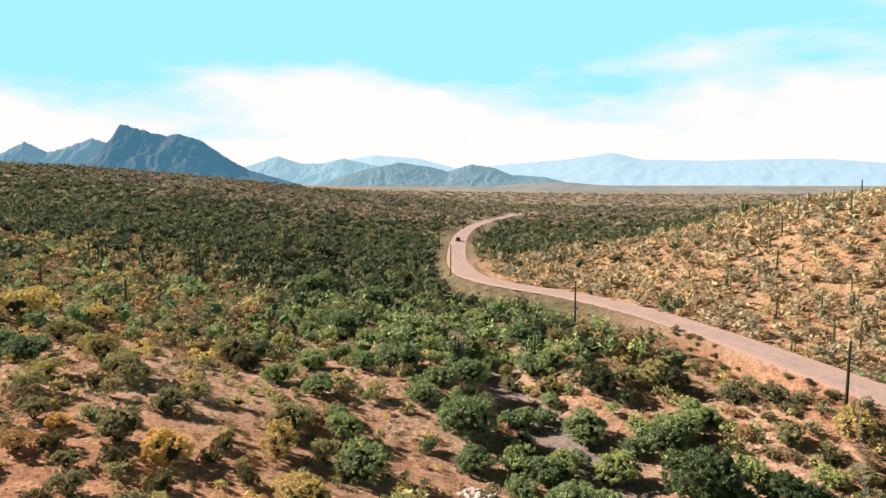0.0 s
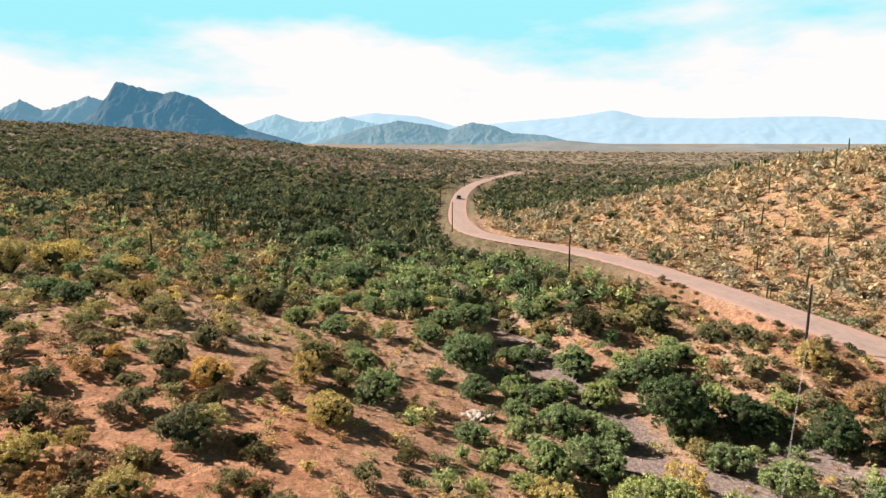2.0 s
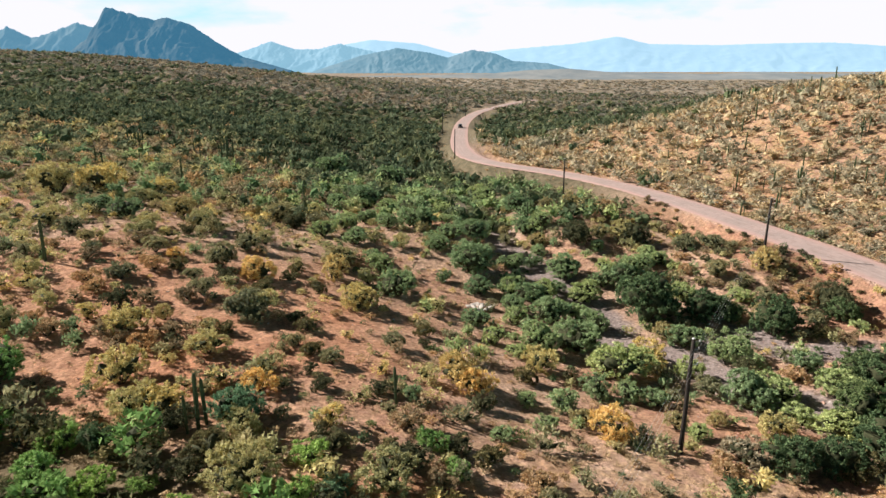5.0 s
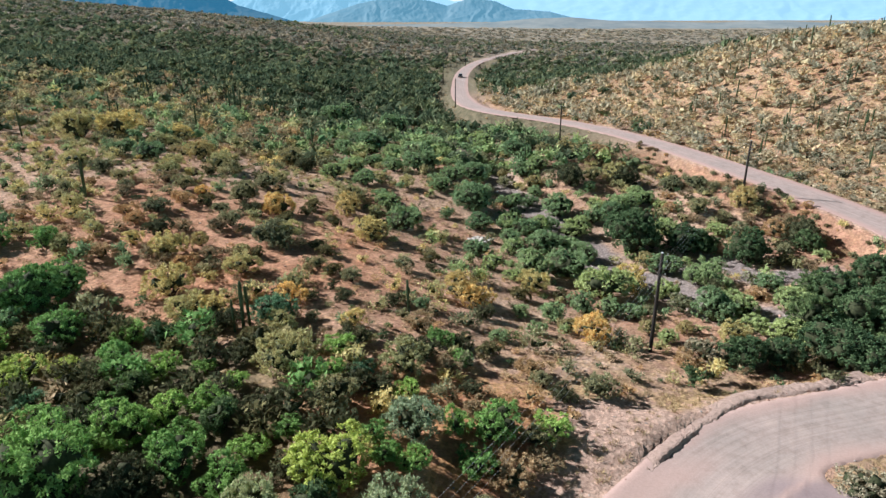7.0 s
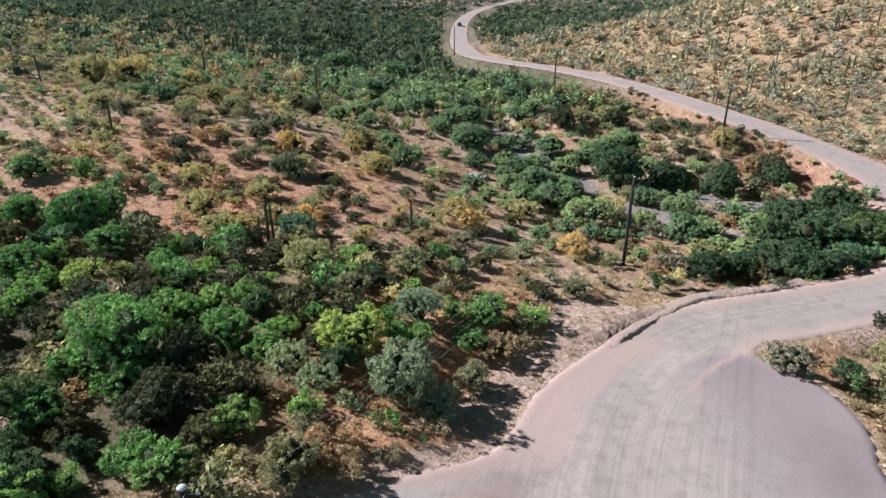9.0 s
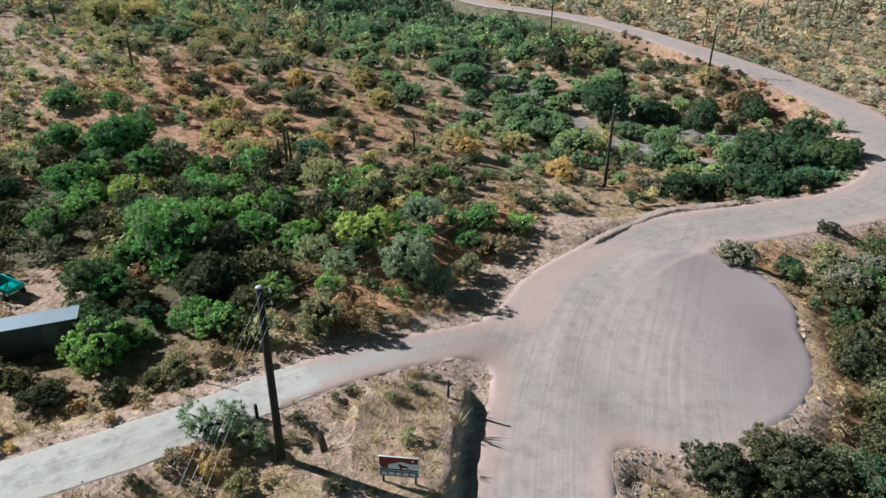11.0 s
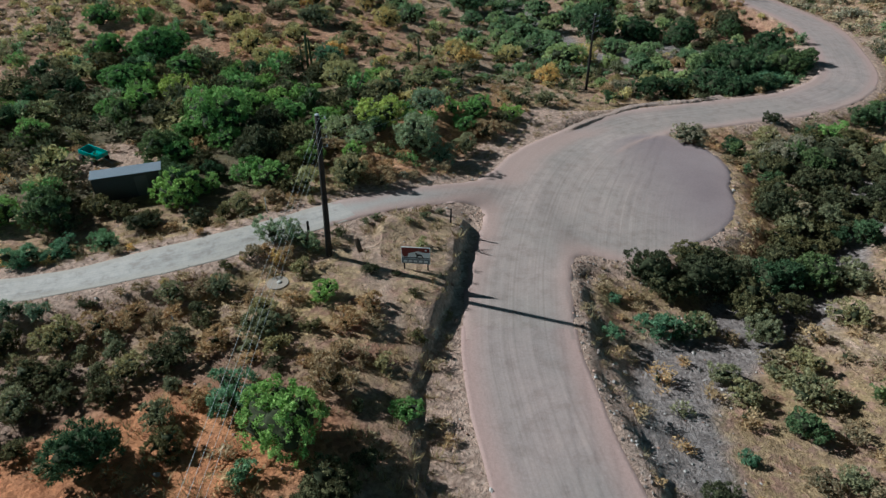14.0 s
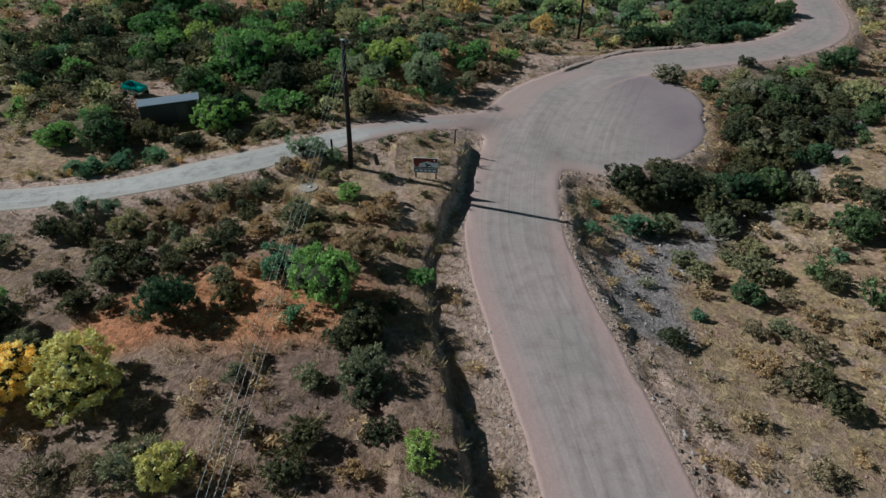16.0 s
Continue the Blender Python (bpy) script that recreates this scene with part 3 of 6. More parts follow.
JOIN = int(np.argmin(np.hypot(ROAD_PTS[:, 0] - 45.8, ROAD_PTS[:, 1] - 21)))
SOUTH = int(np.argmin(np.abs(ROAD_PTS[:, 1] + 24)))
WEST = int(np.argmin(np.abs(DRIVE_PTS[:, 0] + 9.0)))
faces_up(ribbon("road", ROAD_PTS[JOIN - 12:], ROAD_HALF, ROAD, 0.0, 0.04, 0.02, "pale graded dirt road with pinkish gravel shoulders", "road"))
faces_up(ribbon("road_south", ROAD_PTS[:SOUTH], ROAD_HALF, ROAD, 0.0, 0.04, 0.02, "pale graded dirt road with pinkish gravel shoulders", "road"))
faces_up(ribbon("driveway", DRIVE_PTS[WEST:], DRIVE_HALF, DRIVE, 0.01, 0.02, 0.0, "narrow pale dirt driveway with worn wheel tracks", "driveway"))


def junction():
    """The wide bare crossing where the road, the driveway and the turnout run together, its edge drawn onto the true outline."""
    step = 0.4
    ax, ay = np.arange(-10, 48, step), np.arange(-26, 26, step)
    X, Y = np.meshgrid(ax, ay)
    X, Y = X.ravel(), Y.ravel()
    d = paved(X, Y)[0]
    f = grid_faces(len(ay), len(ax))
    f = f[(d[f] < 0).any(1)]
    e = 0.05
    for _ in range(3):
        out = d > 0
        gx_, gy_ = (paved(X + e, Y)[0] - d) / e, (paved(X, Y + e)[0] - d) / e
        g = np.maximum(gx_**2 + gy_**2, 0.3)
        X, Y = np.where(out, X - gx_ * d / g, X), np.where(out, Y - gy_ * d / g, Y)
        d = paved(X, Y)[0]
    used = np.unique(f)
    back = np.zeros(len(X), int)
    back[used] = np.arange(len(used))
    X, Y, d, f = X[used], Y[used], d[used], back[f]
    along = away(X, Y, ROAD_PTS)
    run = np.concatenate([[0], np.cumsum(np.linalg.norm(np.diff(ROAD_PTS[:, :2], axis=0), axis=1))])
    near = np.array([np.argmin((ROAD_PTS[:, 0] - a)**2 + (ROAD_PTS[:, 1] - b)**2) for a, b in zip(X, Y)])
    _, z, _, turn = paved(X, Y)
    heap = np.exp(-((d + 0.35) / 0.25)**2) * (0.6 + 0.4 * np.sin(X * 2.3) * np.sin(Y * 1.9)) * (1 + 1.3 * (X > 9) * (Y > 6))
    line = np.exp(-((along[0] - ROAD_HALF - 0.1) / 0.22)**2) * ease(turn, 0.05, 0.2) * (1 - ease(np.hypot(X - 18.5, Y - 4.5), 6.5, 8.5))
    z = z + 0.015 + 0.035 * heap + 0.06 * line + 0.02 * rough_ground(X * 5, Y * 5) - 0.1 * (d > -0.02)
    ob = mesh_object("road_junction", np.stack([X, Y, z], -1), f, JUNCTION)
    inner = (X < np.interp(Y, ROAD_PTS[:, 1], ROAD_PTS[:, 0])) * ease(Y, -9, -6) * (1 - ease(Y, 3, 7))
    add_values(ob, "shoulder", np.maximum.reduce([0.85 * inner * ease(d + 0.9 * rough_ground(X * 5, Y * 5), -3.6, -2.0), ease(d + 0.5 * rough_ground(X * 5, Y * 5), -1.8, -0.2) * (1 - 0.9 * ease(turn, 0.35, 0.75) * ease(X, 11, 15)), 0.8 * line]))
    add_values(ob, "turnout", ease(turn + 0.25 * rough_ground(X * 4, Y * 4), 0.35, 0.75) * ease(X + 0.1 * Y + 1.5 * rough_ground(X * 3, Y * 3), 10.5, 17.5))
    add_values(ob, "lane", 1 - ease(X - 0.4 * Y + 0.8 * rough_ground(X * 5, Y * 5), -3.5, 3.0))
    uv = ob.data.uv_layers.new(name="UVMap")
    flat = np.stack([along[0] * along[2], run[near]], -1)
    idx = np.empty(len(ob.data.loops), np.int32)
    ob.data.loops.foreach_get("vertex_index", idx)
    uv.data.foreach_set("uv", flat[idx].astype(np.float32).ravel())
    return tagged(faces_up(ob), "wide bare dirt junction with a purplish turnout", "road", kind="structure")


junction()


def windrow(name, points, wide, tall, label, seed, mat):
    """A low uneven ridge of bladed gravel along a line: gentle on its first side, steep on the other."""
    line = spline([(px, py, 0) for px, py in points], 0.22)[:, :2]
    rng = np.random.RandomState(seed)
    soft = np.convolve(rng.uniform(-1, 1, len(line) + 6), np.ones(7) / 7, "valid")
    t = np.gradient(line, axis=0)
    side = np.stack([-t[:, 1], t[:, 0]], -1) / np.linalg.norm(t, axis=1)[:, None]
    line = line + side * (soft * wide * 0.5)[:, None]
    u = np.array([-1.0, -0.6, -0.2, 0.05, 0.2, 0.34, 0.48])
    prof = np.array([-0.5, 0.35, 0.8, 1.0, 0.9, 0.3, -0.6])
    run = np.linspace(0, 1, len(line))
    ends = np.minimum(ease(run, 0, 0.08), 1 - ease(run, 0.92, 1))
    grow = ease(np.convolve(rng.uniform(0, 1, len(line) + 12), np.ones(13) / 13, "valid"), 0.2, 0.7) * 1.2 * ends - 0.4 * (1 - ends)
    x = line[:, 0:1] + side[:, 0:1] * u[None] * wide
    y = line[:, 1:2] + side[:, 1:2] * u[None] * wide
    lie = np.convolve(np.pad(land(line[:, 0] + side[:, 0] * 0.3, line[:, 1] + side[:, 1] * 0.3, False), 8, "edge"), np.ones(17) / 17, "valid")
    z = lie[:, None] + prof[None] * tall * np.maximum(grow, 0.15)[:, None] + rng.uniform(-0.10, 0.10, x.shape) * tall
    ob = mesh_object(name, np.stack([x, y, z], -1).reshape(-1, 3), grid_faces(*x.shape), mat, smooth=False)
    if ob.data.polygons[len(ob.data.polygons) // 2].normal.z < 0:
        ob.data.flip_normals()
    return tagged(ob, label, "gravel ridge", kind="structure")


GRIT = gravel_material()
windrow("gravel_ridge", [(9.6, 4.0), (10.9, 5.4), (12.6, 7.1), (14.3, 8.5), (17.2, 10.5), (20.5, 12.1), (24.2, 13.0), (29, 14.4)][::-1], 0.9, 0.20, "steep bladed gravel bank along the bend", 1, GRIT)


# ---- mountains ----
def mountain(name, depth, ridge, thick, mat, label, seed, rugged=1.0):
    """A range: its ridge line as (x, height) at that depth, falling away on both sides in spurs and gullies."""
    rx = np.array([p[0] for p in ridge], float)
    rz = np.array([p[1] for p in ridge], float)
    n = 300
    xs = np.linspace(rx[0], rx[-1], n)
    zs = np.interp(xs, rx, rz)
    rows = np.concatenate([np.linspace(-1, 0, 50), (0.1, 0.3, 0.6, 1.0)])
    verts = np.zeros((len(rows), n, 3))
    f = 2.4 / thick
    for i, v in enumerate(rows):
        fall = (1 - abs(v)) ** 1.2
        for j, x in enumerate(xs):
            bend = noise.noise(Vector((x * f * 0.8, v * 2.6, seed + 3))) * 1.1
            spur = noise.ridged_multi_fractal(Vector((x * f + bend + v * 0.4, v * 1.5 + bend * 0.5, seed)), 0.9, 2.1, 5, 1.0, 1.6) - 1.1
            crag = noise.fractal(Vector((x * f * 6, v * 7, seed)), 0.9, 2.0, 4)
            z = zs[j] * (fall + 0.20 * rugged * spur * (1 - fall) * (0.25 + fall) * 1.6 + 0.030 * rugged * crag * min(1, fall * 3))
            verts[i, j] = (x, depth + v * thick, z - 12 * (1 - fall))
    ob = mesh_object(name, verts.reshape(-1, 3), grid_faces(len(rows), n), mat)
    return tagged(ob, label, "mountain", kind="structure")


def skyline(depth, pairs):
    return [(depth * ((a - 784) / 1105.0 - 0.0066), max(2.0, 22 + depth * (321 - b) / 1105.0)) for a, b in pairs]


# Blue haze of distance is put into these base colours and emissions.
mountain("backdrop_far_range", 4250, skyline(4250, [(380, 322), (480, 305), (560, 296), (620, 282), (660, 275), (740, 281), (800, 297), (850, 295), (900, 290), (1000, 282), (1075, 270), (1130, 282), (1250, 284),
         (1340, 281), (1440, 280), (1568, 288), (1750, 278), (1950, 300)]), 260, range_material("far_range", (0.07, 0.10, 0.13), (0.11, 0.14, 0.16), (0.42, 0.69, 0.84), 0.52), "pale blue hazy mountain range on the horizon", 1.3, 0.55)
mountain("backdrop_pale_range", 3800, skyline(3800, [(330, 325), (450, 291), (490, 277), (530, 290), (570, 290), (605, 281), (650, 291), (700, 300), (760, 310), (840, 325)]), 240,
         range_material("pale_range", (0.06, 0.09, 0.11), (0.11, 0.14, 0.15), (0.30, 0.59, 0.74), 0.44), "distant mountain ridge in pale blue painted haze", 4.1, 1.0)
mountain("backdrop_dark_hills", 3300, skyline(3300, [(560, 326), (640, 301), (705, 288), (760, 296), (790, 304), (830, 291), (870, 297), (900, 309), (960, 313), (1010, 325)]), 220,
         range_material("dark_hills", (0.05, 0.07, 0.08), (0.10, 0.11, 0.11), (0.20, 0.45, 0.58), 0.34), "rounded desert hills far away in blue-grey painted haze", 2.2, 1.0)
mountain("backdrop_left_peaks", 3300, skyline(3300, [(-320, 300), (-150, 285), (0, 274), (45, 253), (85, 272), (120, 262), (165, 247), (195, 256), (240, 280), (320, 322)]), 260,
         range_material("left_peaks", (0.05, 0.07, 0.08), (0.11, 0.12, 0.11), (0.14, 0.38, 0.54), 0.36), "pointed desert peaks far away in blue-grey painted haze", 5.5, 1.0)
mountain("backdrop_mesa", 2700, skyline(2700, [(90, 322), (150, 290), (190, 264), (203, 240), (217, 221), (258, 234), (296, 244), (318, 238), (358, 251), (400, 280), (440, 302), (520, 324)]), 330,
         range_material("mesa", (0.03, 0.04, 0.042), (0.085, 0.085, 0.07), (0.05, 0.205, 0.33), 0.42), "steep dark mountain with a cliffed summit in blue-green painted haze", 8.4, 1.0)
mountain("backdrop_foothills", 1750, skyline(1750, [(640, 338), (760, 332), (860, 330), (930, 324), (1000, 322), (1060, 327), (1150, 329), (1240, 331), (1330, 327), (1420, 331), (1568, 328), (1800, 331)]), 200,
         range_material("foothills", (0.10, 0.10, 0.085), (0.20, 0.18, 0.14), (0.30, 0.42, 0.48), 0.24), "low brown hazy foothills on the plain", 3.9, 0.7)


# ---- plants ----
def leaf_cloud(seed, count, leaf, lobes=7, spread=0.30, squat=0.8, upright=0.0, gaps=0.42):
    """Small leaf sprays gathered in tufts on the shells of some overlapping lobes, with gaps; about 1 across."""
    rng = np.random.RandomState(seed)
    a = rng.uniform(0, 2 * np.pi, lobes)
    r = spread * np.sqrt(rng.uniform(0.05, 1, lobes))
    rad = rng.uniform(0.13, 0.25, lobes)
    cen = np.stack([r * np.cos(a), r * np.sin(a), rng.uniform(0.22, 0.56, lobes) * (1.15 - r)], -1)
    tufts = max(7, count // 24)
    k = rng.choice(lobes, tufts * 4, p=rad**2 / (rad**2).sum())
    out = rng.normal(size=(tufts * 4, 3))
    out[:, 2] = out[:, 2] * 0.9 + 0.28
    out /= np.linalg.norm(out, axis=1)[:, None]
    tip = cen[k] + out * (rad[k] * rng.uniform(0.78, 1.08, tufts * 4))[:, None]
    buried = (np.linalg.norm(tip[:, None] - cen[None], axis=2) < 0.72 * rad[None]).any(1)
    lump = np.array([noise.noise(Vector(q) * 6.0 + Vector((seed, 0, 0))) for q in tip]) * 0.5 + 0.5
    keep = np.flatnonzero((tip[:, 2] > 0.04) & ~buried & (lump > 0.72 * gaps * rng.uniform(0.75, 1.1, tufts * 4)))[:tufts]
    tip, out = tip[keep], out[keep]
    own = np.sqrt(1.25 / (np.pi * tufts)) * rng.uniform(0.7, 1.6, len(tip))
    j = rng.choice(len(tip), count, p=own**2 / (own**2).sum())
    d = rng.normal(size=(count, 3)) + out[j] * 0.8 + np.array([0, 0, 0.25])
    d /= np.linalg.norm(d, axis=1)[:, None]
    p = tip[j] + d * (own[j] * (0.15 + 1.0 * rng.uniform(0, 1, count) ** 0.6))[:, None]
    p[:, 2] = np.maximum(p[:, 2], 0.02)
    n = count
    face = d + out[j] * 0.7 + rng.normal(size=(n, 3)) * 0.42
    u = np.cross(face, rng.normal(size=(n, 3)) + np.cross(face, (0, 0, 1.0)) * 1.5 * upright)
    plume = rng.uniform(0, 1, n) < 0.45 + 0.35 * upright
    u[plume] = (d * 0.7 + out[j] * 0.6 + np.array([0, 0, 0.45]) + rng.normal(size=(n, 3)) * 0.35)[plume]
    u /= np.linalg.norm(u, axis=1)[:, None]
    v = np.cross(face, u)
    v /= np.linalg.norm(v, axis=1)[:, None]
    s = leaf * rng.uniform(0.8, 2.1, (n, 1))
    w = s * (0.34 - 0.10 * upright)
    spray = np.stack([p - u * s * 0.5 + v * w, p + u * s * 0.65, p - u * s * 0.4 - v * w], 1)
    spray[..., 2] *= squat
    return spray.reshape(-1, 3), np.arange(3 * n).reshape(n, 3), cen * (1, 1, squat), rad * min(1, squat + 0.1)


def ball_data(rings):
    bm = bmesh.new()
    bmesh.ops.create_icosphere(bm, subdivisions=rings, radius=1.0)
    v, f = np.array([a.co[:] for a in bm.verts]), np.array([[a.index for a in b.verts] for b in bm.faces])
    bm.free()
    return v, f


LUMPS = {2: ball_data(2), 3: ball_data(3)}


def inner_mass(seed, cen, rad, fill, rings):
    """The close-grown twigs and the shade inside a bush: one uneven lump that follows its lobes."""
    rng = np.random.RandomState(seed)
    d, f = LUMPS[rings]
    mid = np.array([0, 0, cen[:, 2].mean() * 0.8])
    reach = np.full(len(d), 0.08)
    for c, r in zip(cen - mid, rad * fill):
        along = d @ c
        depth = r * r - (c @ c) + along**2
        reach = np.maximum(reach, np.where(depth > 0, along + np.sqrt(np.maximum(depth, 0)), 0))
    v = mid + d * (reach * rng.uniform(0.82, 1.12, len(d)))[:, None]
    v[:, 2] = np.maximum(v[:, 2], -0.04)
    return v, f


def limb(bm, path, r0, r1, sides=5, root=None):
    """A tapered, bent tube along the path, grown from a shared root where one is given."""
    rings = []
    for i, q in enumerate(path):
        q = Vector(q)
        t = (Vector(path[min(i + 1, len(path) - 1)]) - Vector(path[max(i - 1, 0)])).normalized()
        e = t.orthogonal().normalized()
        f = t.cross(e)
        r = r0 + (r1 - r0) * i / (len(path) - 1)
        rings.append([bm.verts.new(q + (e * math.cos(k * 2 * math.pi / sides) + f * math.sin(k * 2 * math.pi / sides)) * r) for k in range(sides)])
    for a, b in zip(rings, rings[1:]):
        for k in range(sides):
            bm.faces.new((a[k], a[(k + 1) % sides], b[(k + 1) % sides], b[k]))
    bm.faces.new(rings[-1])
    if root is None:
        bm.faces.new(rings[0][::-1])
    else:
        for k in range(sides):
            bm.faces.new((root, rings[0][(k + 1) % sides], rings[0][k]))


KINDS = {  # leaf colour, name, label, category, squat, upright, leaf size, gaps
    "tall": ("green", "mesquite_tree", "tall round bright green mesquite with a full crown", "tree", 1.05, 0.3, 0.9, 0.38),
    "teal": ("teal", "ironwood", "dense blue-green ironwood bush on rusty soil", "bush", 0.86, 0.4, 1.0, 0.38),
    "silver": ("silver", "desert_willow", "open silvery grey-green desert tree with dark limbs", "tree", 0.92, 0.5, 0.9, 0.46),
    "gold": ("gold", "golden_palo_verde", "golden yellow palo verde bush with bare twigs", "bush", 0.86, 0.5, 1.0, 0.44),
    "shady": ("shady", "dark_ironwood", "dense roadside ironwood bush, its green darkened for shade", "bush", 0.90, 0.35, 1.0, 0.36),
    "green": ("green", "mesquite_bush", "dense green mesquite bush with small leaves", "bush", 0.84, 0.35, 1.0, 0.40),
    "lime": ("lime", "palo_verde_bush", "bright yellow-green palo verde bush in full leaf", "bush", 0.80, 0.2, 1.0, 0.40),
    "grey": ("grey", "saltbush", "wispy grey-green desert bush with open twigs", "bush", 0.84, 0.7, 1.05, 0.46),
    "yellow": ("yellow", "palo_verde", "yellowing olive palo verde bush with bare twigs below", "bush", 0.84, 0.6, 1.0, 0.44),
    "bright": ("bright", "palo_verde_tree", "bright yellow palo verde tree in bloom", "tree", 0.95, 0.3, 1.05, 0.15),
    "sage": ("sage", "ironwood_bush", "dense blue-green ironwood bush with fine leaves", "bush", 0.82, 0.4, 1.0, 0.42),
    "pale": ("pale", "brittlebush", "pale tan brittlebush with dry flower stalks", "bush", 0.78, 0.6, 1.0, 0.42),
    "dark": ("dark", "creosote_bush", "dark olive creosote bush, partly darkened for shade", "bush", 0.80, 0.45, 1.0, 0.38),
    "dry": ("dry", "dry_shrub", "dry brown twiggy desert shrub", "shrub", 0.70, 0.85, 1.1, 0.48)}
grown = {}
dice = random.Random(11)


def bush(kind, x, y, width):
    """A bush of that kind and width on the ground. Large and small ones have crowns of their own."""
    leaf, name, label, category, squat, upright, size, gaps = KINDS[kind]
    big = "broad" if width > 4.2 else "large" if width > 3.2 else "middling" if width > 1.7 else "small"
    variant = dice.randrange(3)
    key = (kind, big, variant)
    tall = dice.uniform(0.88, 1.15)
    wide = width * (1.1 if kind == "bright" else 0.92 if y < 14 else 1.02)
    m = pose(x, y, float(land(np.array([x]), np.array([y]), False)[0]) - 0.06, 0, 0, dice.uniform(0, 360)) @ Matrix.Diagonal((wide, wide, wide * tall, 1))
    if key in grown:
        was = grown[key].scale
        return copy_thing(grown[key], m @ Matrix.Diagonal((1 / was[0], 1 / was[1], 1 / was[2], 1)))
    count, fine, lobes = {"broad": (7600, 0.025, 22), "large": (4700, 0.032, 16), "middling": (3200, 0.036, 11), "small": (1300, 0.052, 7)}[big]
    seed = 100 + len(grown) * 7
    verts, faces, cen, rad = leaf_cloud(seed, count, fine * size, lobes, 0.32, squat, upright, gaps)
    top = new(name)
    mesh_object("foliage", verts, faces, LEAF[leaf], top, smooth=False)
    mesh_object("twig_core", *inner_mass(seed, cen, rad, 0.36 if leaf in ("dry", "bright", "silver", "gold", "yellow") else 0.54, 3 if big in ("large", "broad") else 2), SHADED_TWIG, top)
    bm = bmesh.new()
    root = bm.verts.new((0, 0, -0.06))
    for c in cen:
        mid = Vector(c) * 0.5 + Vector((dice.uniform(-0.05, 0.05), dice.uniform(-0.05, 0.05), 0))
        limb(bm, [Vector(c) * 0.04 - Vector((0, 0, 0.03)), mid, Vector(c)], 0.020, 0.006, 4, root)
    part("trunk", bm, BARK, top, "bare dark woody stems")
    tagged(top, label + {"broad": ", very broad", "large": ", large and spreading", "middling": "", "small": ", small and low"}[big], category, group=category + " scrub of the desert floor")
    top.matrix_basis = m
    grown[key] = top
    return top


STANDS = collections.defaultdict(list)
STANDS["yellow"] += [(-3.5, -18.4, 1.1), (39.2, -1.4, 4), (-12.5, 11.2, 4.7), (-4.7, 12.2, 3.9), (-14.2, 16.7, 3), (-9, 18, 2.1), (-22.2, 19.2, 3.6), (-20.3, 19.7, 3.3), (-25.1, 23.1, 4), (23.2, 23.4, 2.7), (-20.6, 28, 3.3), (-28.6, 31, 3.7), (7, 33.9, 3.5), (-19.1, 36.4, 3.9), (18.2, 37.8, 4.2), (-10.6, 42.2, 4.3), (-10.7, 51.7, 2.8), (-38.5, 54.6, 3.9), (-52.2, 59.1, 4.1), (-24.8, 59.3, 2.8), (-39.8, 59.7, 3.5), (-34, 63.3, 4.4), (-7.8, 67.2, 3.1), (-12.3, 69.3, 2.7), (25.4, 74.8, 4.2), (-48.7, 76.1, 4.2), (-47, 76.8, 3.4), (-64.4, 81.3, 7.8), (-59.4, 86.2, 8.2), (-49.9, 86.4, 5.5)]
STANDS["yellow"] += [(-25, 89.4, 3.9)]
STANDS["grey"] += [(-15.1, -44.8, 2.8), (-6.3, -40.5, 2.4), (-8.4, -40.3, 1.4), (-8.9, -40.1, 1.7), (-12.4, -39.9, 1.4), (-6.2, -39.7, 2.7), (16.3, -34.6, 1.8), (18.7, -29.4, 1.4), (13.6, -29.1, 2), (16.9, -29, 2.8), (-5, -28.8, 1.3), (12.9, -27.5, 2.1), (16.1, -27.1, 1.8), (-11.4, -26.8, 1.9), (-12, -26.8, 2.1), (18, -26.6, 2.1), (-27, -26.2, 1.4), (-17.5, -24, 1.8), (-14.9, -23.3, 1.9), (22.7, -22.5, 2.7), (-10.5, -21.6, 1.5), (24.7, -18.8, 2.9), (18.7, -17.2, 2), (-4.4, -15.8, 0.8), (-6.7, -15.2, 1), (-16.4, -14.2, 2.4), (-9.4, -9.7, 3.4), (-0.3, -1.2, 2.9), (25.7, -0.8, 2.2), (28.6, 3.2, 3.2)]
STANDS["grey"] += [(3.6, 5.8, 2.5), (-8.8, 7, 3.5), (8.7, 11.9, 2.9), (4.8, 12.3, 2), (-12.3, 19, 1.4), (-5.4, 20.8, 1.4), (-18.7, 21.9, 1.5), (8.4, 23.8, 2.1), (16.1, 24, 2), (-10.5, 27.4, 2.1), (-14.9, 29.1, 1.3), (-13.9, 30.3, 1.8), (21.1, 30.9, 2.7), (-6.3, 33.1, 2.3), (-19.4, 34.9, 4.4), (-25.2, 39.4, 2.6), (-34, 41.3, 3.1), (-10.1, 43.4, 3.3), (21.6, 43.8, 2.8), (-26.4, 47.8, 3.6), (34.6, 48.5, 3.1), (36.2, 51.7, 2.9), (-47, 55.2, 3.3), (-26, 55.7, 3.3), (-14.9, 55.7, 4.5), (33, 58.4, 3.3), (-32.1, 60.4, 2.8), (35.8, 67.1, 3.4), (32.9, 69.4, 3.5), (-28.5, 79.7, 4.4)]
STANDS["grey"] += [(20.3, 92.1, 3.9)]
